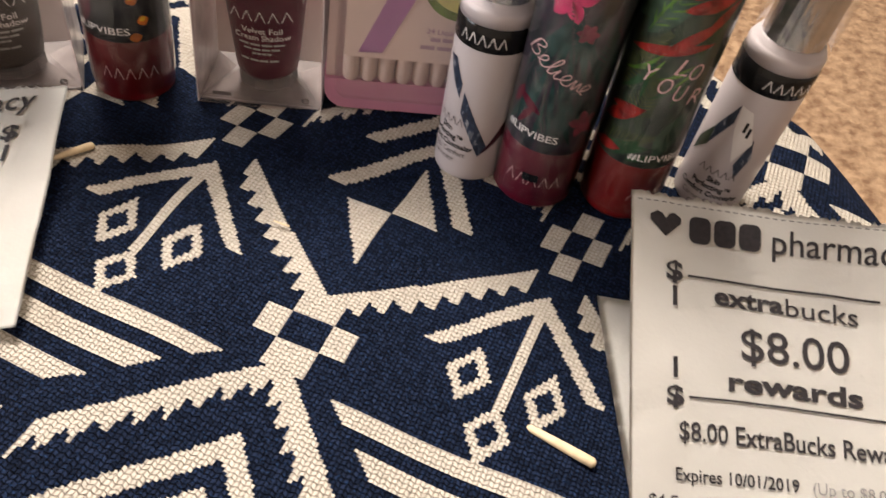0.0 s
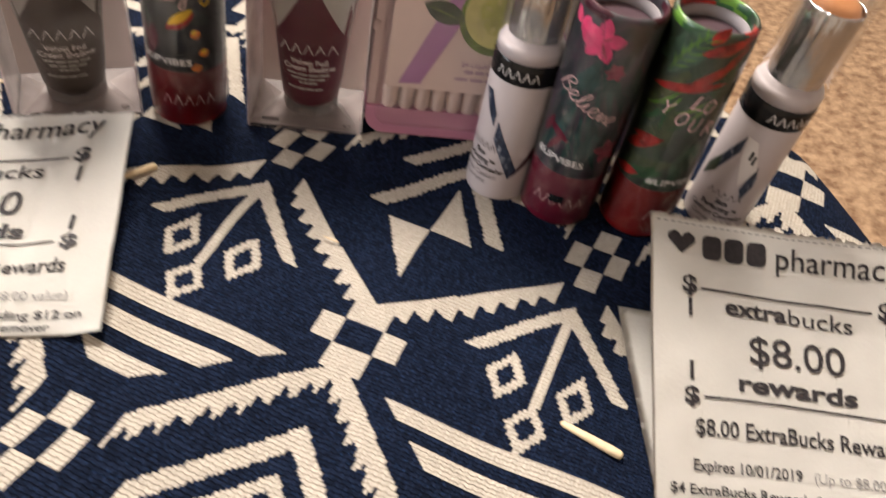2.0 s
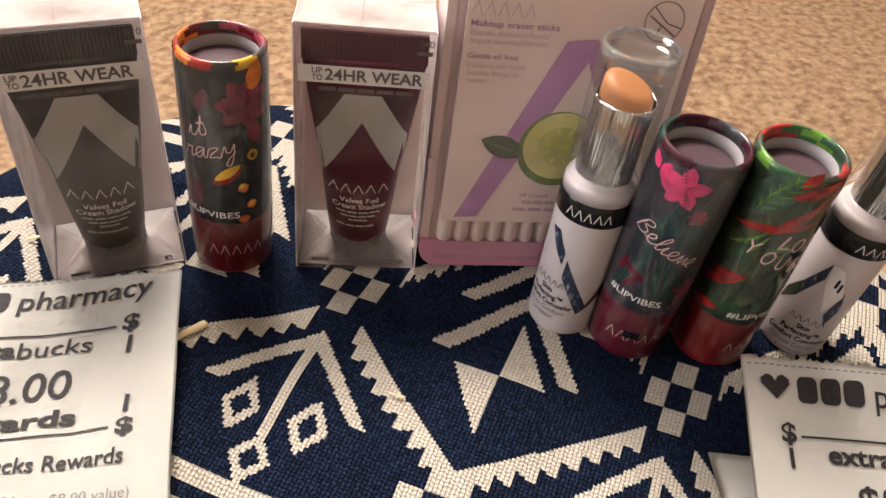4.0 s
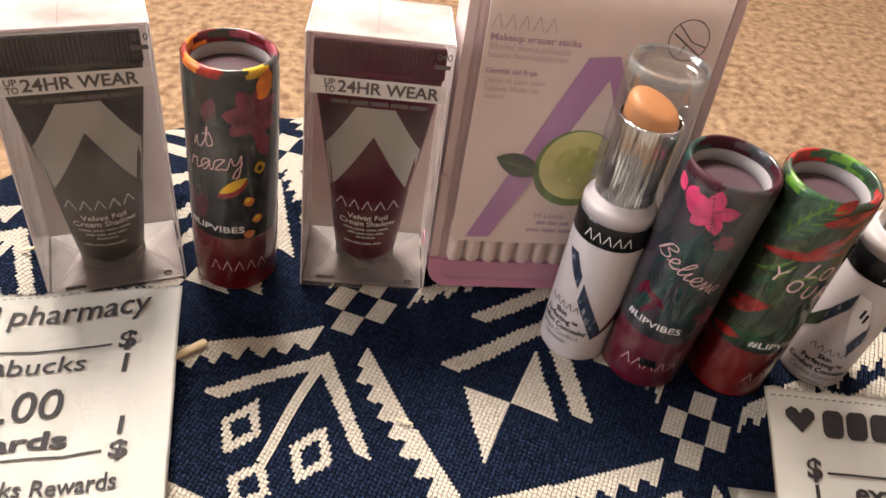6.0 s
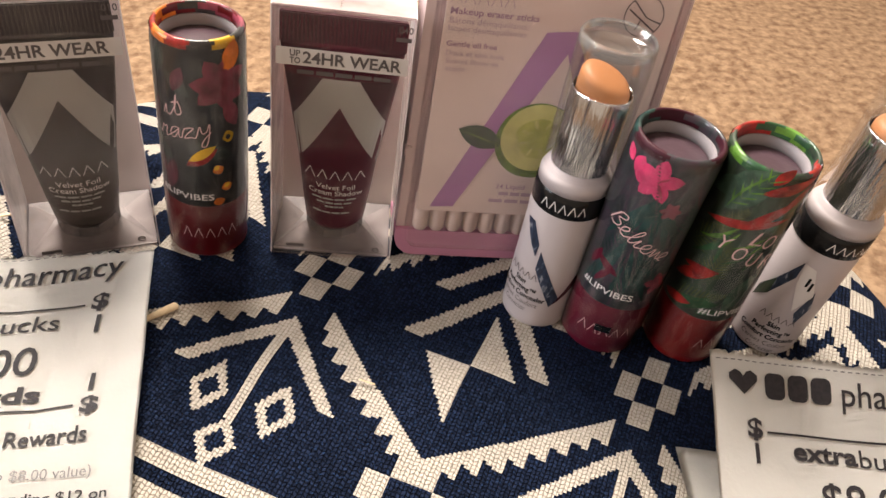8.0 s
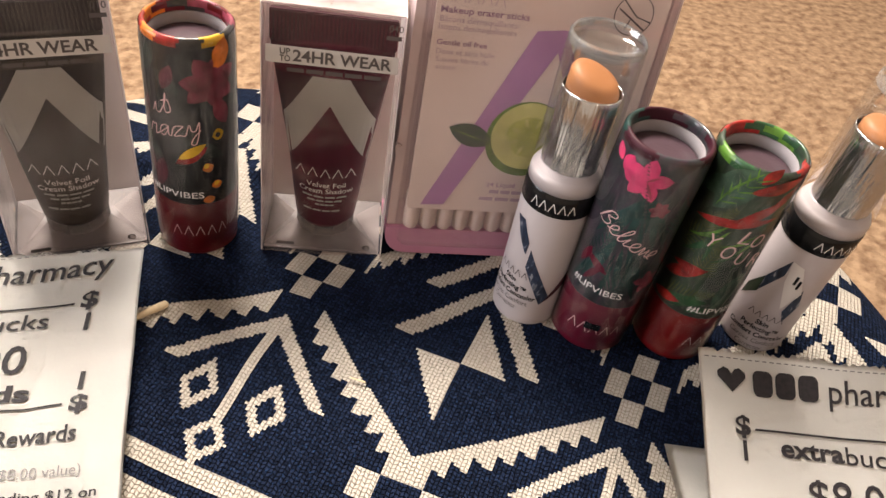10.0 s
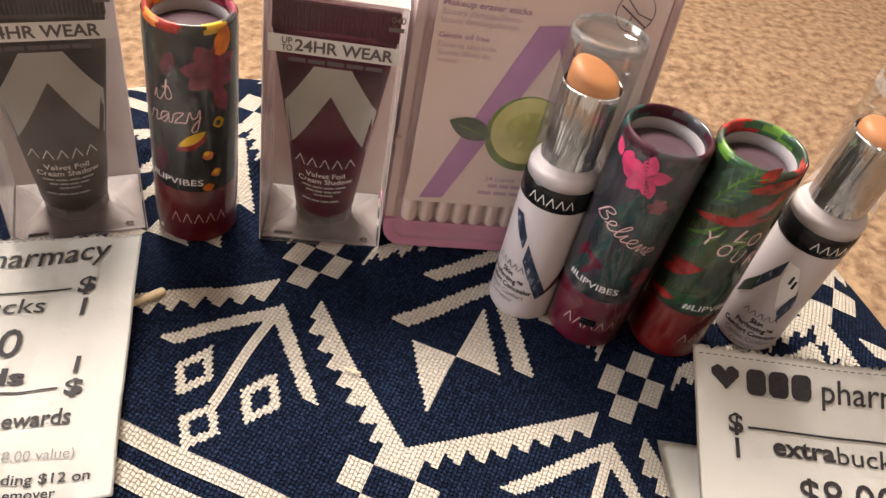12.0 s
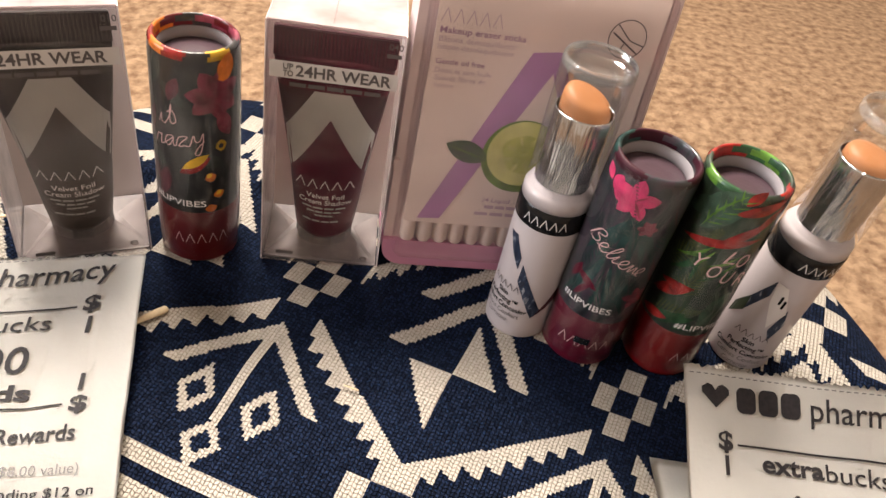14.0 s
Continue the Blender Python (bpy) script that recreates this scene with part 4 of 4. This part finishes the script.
    for x, z, wide in ((-0.0066, 0.0163, 0.0132), (-0.0052, 0.0149, 0.0104), (-0.0028, 0.0136, 0.0056), (-0.0062, 0.0114, 0.0110)):
        part("small_print", bars(row_of_bars(x, z, wide, 0.0006, 4, 0.14), up), BEIGE_BAND, tube, "unreadable small print")
    face, slide = (lambda x, y: Vector((x, -0.0006, y))), 2.2 * aside
    part("strip", bars([(-0.0162, 0.0600, 0.0326, 0.0046)], lambda x, y: Vector((x, -0.00045, y))), STRIP, front, "pearl strip across the box front")
    part("lettering", words("UP", -0.0128 + slide, 0.0625, 0.0026, 0.0016, face, 0.02), DARK_TEXT, front)
    part("lettering", words("TO", -0.0128 + slide, 0.0606, 0.0026, 0.0016, face, 0.02), DARK_TEXT, front)
    part("lettering", words("24HR WEAR", -0.0096 + slide, 0.0609, 0.0244, 0.0030, face, 0.022), DARK_TEXT, front)
    part("lettering", words(code, 0.0133, 0.0712, 0.0035, 0.0017, face, 0.01), DARK_TEXT, front)
    for line in ((0.0128, 0.0690, 0.0038, 0.0011), (-0.013, 0.0030, 0.005, 0.0011)):
        part("small_print", bars([line], face), DARK_TEXT, front)
    part("small_print", bars(row_of_bars(-0.0110 + slide, 0.0579, 0.0240, 0.0011, 5, 0.12), face), DARK_TEXT, front, "unreadable second line of print")
    part("lettering", words("e", 0.0118, 0.0030, 0.0022, 0.0026, face, 0.01), DARK_TEXT, front)
    return t


boxed_tube(pose(*BOX_A[:2], rest(*BOX_A[:2]) + BOX_A[2], *BOX_A[3:]), "clear box holding a charcoal eyeshadow tube", CHAR, CHAR_DARK, "010", -0.0006)
boxed_tube(pose(*BOX_B[:2], rest(*BOX_B[:2]) + BOX_B[2], *BOX_B[3:]), "clear box holding a plum eyeshadow tube", PLUM, PLUM_DARK, "040")


# ---- pack of cotton sticks ----
def rounded(x0, x1, y0, y1, r, n=6):
    out = []
    for cx, cy, a0 in ((x1 - r, y1 - r, 0), (x0 + r, y1 - r, 90), (x0 + r, y0 + r, 180), (x1 - r, y0 + r, 270)):
        for k in range(n + 1):
            a = radians(a0 + 90 * k / n)
            out.append((cx + r * math.cos(a), cy + r * math.sin(a)))
    return out


def slab(ring, y0, y1, inset=0.0):
    """An outline in x and z, pushed out in depth from y0 to y1."""
    bm = bmesh.new()
    a = [bm.verts.new((x, y0, z)) for x, z in ring]
    b = [bm.verts.new((x, y1, z)) for x, z in ring]
    bm.faces.new(a)
    bm.faces.new(b[::-1])
    for k in range(len(ring)):
        bm.faces.new((a[k], b[k], b[(k + 1) % len(ring)], a[(k + 1) % len(ring)]))
    bmesh.ops.recalc_face_normals(bm, faces=bm.faces[:])
    return bm


def stick_pack():
    t = thing("cotton_stick_pack", "pink blister pack of makeup eraser cotton sticks", "cosmetic pack", pose(-0.0070, 0.2099, rest(-0.007, 0.2099) + 0.0024, -4.9, 4.5, 11.5))
    w, h = 0.0685, 0.093
    part("tray", slab(rounded(0, w, 0, h, 0.006), 0.001, 0.014), PALEPINK, t, "pale pinkish clear plastic tray")
    part("tray_foot", slab([(x, z if z < 0.01 else 0.0084) for x, z in rounded(-0.0003, w + 0.0003, -0.0003, 0.02, 0.006)], -0.0008, 0.0146), PINK, t, "dusty pink lower lip of the tray")
    part("tray_clip", block(-0.0006, 0.0012, -0.0004, 0.0030, 0.032, 0.0350, 0.0004), PALEPINK, t, "small moulded catch")
    card = part("card", slab(rounded(0.0045, w - 0.0045, 0.016, h - 0.0040, 0.001), -0.0016, -0.0012), CARD, t, "cream printed card")
    part("blister_front", slab(rounded(0.0030, w - 0.0030, 0.0042, h - 0.003, 0.003), -0.0034, -0.0030), BLISTER, t, "clear plastic window").visible_shadow = False
    part("blister_rim", slab(rounded(0.0024, w - 0.0024, 0.0036, h - 0.0024, 0.004), -0.0028, 0.001), BLISTER, t, "clear moulded rim").visible_shadow = False
    for k in range(12):
        bm = lathe([(0.0004, 0), (0.0016, 0.0004), (0.0023, 0.002), (0.0023, 0.0125), (0.0010, 0.0145), (0.0010, h - 0.022), (0.0021, h - 0.020), (0.0023, h - 0.012), (0.0012, h - 0.0102)], 12)
        part("cotton_stick", bm, COTTON, t, "", True).location = (0.0068 + 0.0049 * k, 0.0010, 0.0076)
    f = lambda x, z: Vector((x, -0.0018, z))
    g = lambda x, z: Vector((x, -0.0020, z))
    k2 = lambda x, z: Vector((x, -0.0022, z))
    part("emblem", flat([[(0.0083, 0.0174), (0.0149, 0.0178), (0.0377, 0.0655), (0.0377, 0.0715), (0.0310, 0.0706)], [(0.0377, 0.0655), (0.0377, 0.0715), (0.0390, 0.0715), (0.0590, 0.0300), (0.0527, 0.0300)]], f), LILAC, card, "lilac slanted stroke print")
    part("leaf_print", flat([leaf(0.0127, 0.0424, 0.0135, 0.0066, -18)], g), LEAFM, card, "dark green leaf print")
    part("leaf_vein", flat([leaf(0.0135, 0.0420, 0.0110, 0.0004, -18)], k2), RIND, card)
    disc = [(0.0346 + 0.0114 * math.cos(radians(a)), 0.0402 + 0.0114 * math.sin(radians(a))) for a in range(0, 360, 12)]
    inner = [(0.0350 + 0.0104 * math.cos(radians(a)), 0.0412 + 0.0101 * math.sin(radians(a))) for a in range(0, 360, 12)]
    part("cucumber_rind_print", flat([disc], g), RIND, card)
    part("cucumber_print", flat([inner], k2), FLESH, card, "cucumber slice print")
    heart = lambda x, z: Vector((x, -0.0024, z))
    part("cucumber_heart", flat([[(0.0352 + (0.0062 + 0.0008 * math.sin(radians(3 * a))) * math.cos(radians(a)), 0.0412 + 0.0060 * math.sin(radians(a))) for a in range(0, 360, 12)]], heart), FLESH_DEEP, card, "greener middle of the slice")
    part("cucumber_seed", flat([leaf(0.0352 + 0.0030 * math.cos(radians(a)), 0.0412 + 0.0030 * math.sin(radians(a)), 0.0030, 0.0010, a) for a in range(20, 380, 45)], lambda x, z: Vector((x, -0.0026, z))), FLESH, card, "pale seeds")
    brand_mark(0.0055, 0.0757, 0.0167, 0.0036, f, LILAC_PALE, card)
    for body, x, z, wide, tall, bold, ink in (("Makeup eraser sticks", 0.0057, 0.0730, 0.0226, 0.0016, 0.02, LILAC_TEXT), ("B\u00e2tons d\u00e9maquillants/", 0.0058, 0.0707, 0.0205, 0.0015, 0.0, LILAC_PALE), ("Isopos desmaquillantes", 0.0058, 0.0687, 0.0200, 0.0015, 0.0, LILAC_PALE),
                                              ("Gentle oil free", 0.0059, 0.0648, 0.0130, 0.0014, 0.015, LILAC_TEXT), ("Doux et sans huile", 0.0061, 0.0624, 0.0152, 0.0014, 0.0, LILAC_PALE), ("Suaves libres de", 0.0063, 0.0603, 0.0138, 0.0014, 0.0, LILAC_PALE), ("aceite", 0.0065, 0.0583, 0.0052, 0.0014, 0.0, LILAC_PALE),
                                              ("24 Liquid", 0.0262, 0.0246, 0.0085, 0.0015, 0.01, LILAC_TEXT)):
        part("lettering", words(body, x, z, wide, tall, f, bold), ink, card, "small lilac print")
    part("small_print", bars(row_of_bars(0.0275, 0.0224, 0.010, 0.0011, 3, 0.15) + row_of_bars(0.0250, 0.0200, 0.014, 0.0011, 3, 0.15), f), LILAC_PALE, card, "faint lilac lines of print")
    badge = lambda x, z: Vector((x + 0.0044, -0.0020, z + 0.0032))
    ring = bmesh.new()
    for r0, r1 in ((0.0050, 0.0053),):
        o = [ring.verts.new(badge(0.0505 + r1 * math.cos(radians(a)), 0.0740 + r1 * math.sin(radians(a)))) for a in range(0, 360, 10)]
        i = [ring.verts.new(badge(0.0505 + r0 * math.cos(radians(a)), 0.0740 + r0 * math.sin(radians(a)))) for a in range(0, 360, 10)]
        for k in range(36):
            ring.faces.new((o[k], o[(k + 1) % 36], i[(k + 1) % 36], i[k]))
    part("round_badge", ring, DARK_TEXT, card, "thin round line badge")
    lines = [[(0.0462, 0.0752), (0.0464, 0.0756), (0.0545, 0.0705), (0.0543, 0.0701)], [(0.0470, 0.0775), (0.0473, 0.0777), (0.0515, 0.0738), (0.0512, 0.0736)], [(0.0512, 0.0736), (0.0516, 0.0738), (0.0553, 0.0728), (0.0553, 0.0724)], [(0.0488, 0.0703), (0.0492, 0.0703), (0.0500, 0.0727), (0.0497, 0.0729)]]
    part("badge_lines", flat(lines, badge), DARK_TEXT, card)


stick_pack()


# ---- coupons ----
def paper_sheet(name, to, nu, nv, wu, wv, material, parent, label, rough_top=False, seed=3, v0=0.0, narrow=0.0, low=0.0):
    """A thin sheet with torn edges and its own thickness."""
    rng = random.Random(seed)
    bm = bmesh.new()
    tear = [rng.uniform(-0.0004, 0.0007) for _ in range(nu + 1)]
    grid = []
    for j in range(nv + 1):
        row = []
        for i in range(nu + 1):
            v = v0 + (wv - low * (i / nu) ** 2) * j / nv
            if rough_top and j == nv:
                v += tear[i]
            row.append(bm.verts.new(to((wu - narrow * (j / nv) ** 2) * i / nu, v)))
        grid.append(row)
    for j in range(nv):
        for i in range(nu):
            bm.faces.new((grid[j][i], grid[j][i + 1], grid[j + 1][i + 1], grid[j + 1][i]))
    bmesh.ops.solidify(bm, geom=bm.faces[:], thickness=0.00012)
    return part(name, bm, material, parent, label, True)


def crumple(u, v, k):
    a = noise.noise(Vector((u * 38, v * 38, k))) * 0.0022
    return a + abs(noise.noise(Vector((u * 70, v * 55, 3 + k)))) * 0.0013


def sheet_on(across, ahead, up, ripple, seed):
    """A sheet laid over the cloth: each of its three ways is a + b u + c v + d uv + e u2 + f v2, with u and v in 80 mm."""
    def lifted(lift):
        def to(u, v):
            p, q = u / 0.080, v / 0.080
            x, y, z = (c[0] + c[1] * p + c[2] * q + c[3] * p * q + c[4] * p * p + c[5] * q * q for c in (across, ahead, up))
            return Vector((x, y, rest(x, y) + max(0.0012, z) + ripple * crumple(u, v, seed) + lift))
        return to
    return lifted


right_sheet = sheet_on((0.07852, 0.07139, -0.00162, 0.00552, 0.00245, -0.00172), (0.10068, 0.01314, 0.07008, -0.00041, -0.00671, 0.00173), (0.00169, -0.00351, 0.02079, -0.00303, 0.01043, 0.00517), 0.4, 1.0)
left_sheet = sheet_on((-0.12508, 0.07308, -0.0285, 0.0065, -0.0003, 0.00971), (0.10067, 0.01649, 0.07209, -0.00069, 0.00174, 0.00467), (0.00262, -0.00785, -0.00906, 0.01184, 0.00764, 0.01062), 0.6, 2.0)


def coupon(sheet, label, seed, narrow, low):
    t = thing("store_coupon", label, "coupon", None, "store coupons")
    page = paper_sheet("paper", sheet(0.0), 90, 70, 0.081, 0.0755, PAPER, t, "white thermal paper with torn edge", True, seed, 0.0013, narrow, low)
    on, mm = sheet(0.00035), 0.001
    heart = [(0.0, -2.4), (3.9, 1.1), (3.9, 2.4), (2.2, 3.4), (0.9, 3.0), (0.0, 1.9), (-0.9, 3.0), (-2.2, 3.4), (-3.9, 2.4), (-3.9, 1.1)]
    part("heart_mark", flat([[((8.6 + x) * mm, (69.3 + y) * mm) for x, y in heart]], on, 2), INK, page, "solid dark heart")
    for u in (14.6, 20.9, 27.2):
        part("store_mark", flat([rounded(u * mm, (u + 5.5) * mm, 66.6 * mm, 72.6 * mm, 1.6 * mm)], on, 2), INK, page, "bold dark block")

    def put(body, u, v, w, h, bold=0.0, mt=INK):
        part("lettering", words(body, u * mm, v * mm, w * mm, h * mm, on, bold), mt, page)
    put("pharmacy", 35.5, 66.8, 33.5, 5.6, 0.006)
    for u, v in ((9, 57.6), (63.5, 57.6), (9, 28.8), (66.5, 28.8)):
        put("$", u, v, 4.2, 4.2, 0.03)
    for u, v, w in ((14.4, 58.7, 47.5), (14.4, 30.5, 50.5)):
        part("rule", bars([(u * mm, v * mm, w * mm, 0.5 * mm)], on), INK, page)
    for u, v in ((10.6, 51.4), (65.6, 51.0), (10.6, 34.8), (67.6, 34.6)):
        part("tick", bars([(u * mm, v * mm, 1.1 * mm, 4.8 * mm)], on), INK, page)
    put("extra", 21, 53.1, 17.4, 4.4, 0.028)
    put("bucks", 38.9, 52.8, 17.8, 4.4, 0.004)
    put("$8.00", 27.4, 40.6, 26.4, 7.8, 0.006)
    put("rewards", 24, 33.1, 32.5, 4.3, 0.03)
    put("$8.00 ExtraBucks Rewards", 12, 21.1, 57.3, 4.2, 0.014)
    put("Expires 10/01/2019", 11, 12.2, 29.2, 2.8, 0.014)
    put("(Up to $8.00 value)", 43.4, 12.2, 28.1, 2.7, -0.002, FADED)
    put("$4 ExtraBucks Rewards for spending $12 on", 4.5, 6.4, 71, 2.5, 0.012)
    part("maker_bar", bars([(12.0 * mm, 2.7 * mm, 9.5 * mm, 2.2 * mm)], on), INK, page)
    put("Cosmetics or Makeup Remover", 23.2, 2.7, 45.3, 2.5, 0.012)
    part("tear_line", bars([((1.5 + 2.0 * k) * mm, (74.9 - 0.03 * k) * mm, 1.2 * mm, 0.25 * mm) for k in range(37)], on), FADED, page, "dashed tear line")


coupon(right_sheet, "white store coupon propped on the concealer stick", 5, 0.0030, 0.0025)
coupon(left_sheet, "white store coupon lying against the charcoal box", 8, 0.0050, 0.0042)


def under_right(u, v):
    x, y = 0.0805 + 0.985 * u - 0.135 * v, 0.1000 + 0.985 * v + 0.06 * u
    return Vector((x, y, rest(x, y) + 0.0008 + 0.03 * v))


def under_left(u, v):
    x, y = -0.0515 - 0.968 * (0.080 - u) - 0.235 * v, 0.1235 - 0.245 * (0.080 - u) + 0.955 * v
    return Vector((x, y, rest(x, y) + 0.0009))


for to, seed, label in ((under_right, 11, "blank white paper slip under the propped coupon"), (under_left, 12, "blank white paper slip under the coupon")):
    t = thing("paper_slip", label, "paper", None, "paper slips")
    paper_sheet("paper", to, 30, 24, 0.074, 0.055, PAPER, t, "", False, seed, 0.005)


# ---- splinters ----
def splinter(a, b, r, label):
    t = thing("wood_splinter", label, "splinter", None, "wood splinters")
    pa, pb = Vector((*a, rest(*a) + r * 0.9)), Vector((*b, rest(*b) + r * 0.9))
    bm = lathe([(r * 0.25, 0), (r * 0.7, 0.05), (r * 0.9, 0.4), (r * 1.05, 0.8), (r, 0.96), (r * 0.5, 1.0)], 9)
    turn = (pb - pa).to_track_quat("Z", "Y").to_matrix().to_4x4()
    bm.transform(Matrix.Translation(pa) @ turn @ Matrix.Diagonal((1, 0.7, (pb - pa).length, 1)))
    part("sliver", bm, WOOD, t, "", True)


splinter((0.0573, 0.1206), (0.0721, 0.1149), 0.0012, "pale wooden splinter lying on the cloth")
splinter((-0.0690, 0.1725), (-0.0615, 0.1800), 0.0012, "pale wooden splinter beside the coupon")
splinter((-0.1190, 0.2005), (-0.1130, 0.2040), 0.0006, "thin yellow splinter beside the charcoal box")
splinter((-0.0100, 0.1662), (-0.0056, 0.1653), 0.0003, "tiny thread of straw on the cloth")
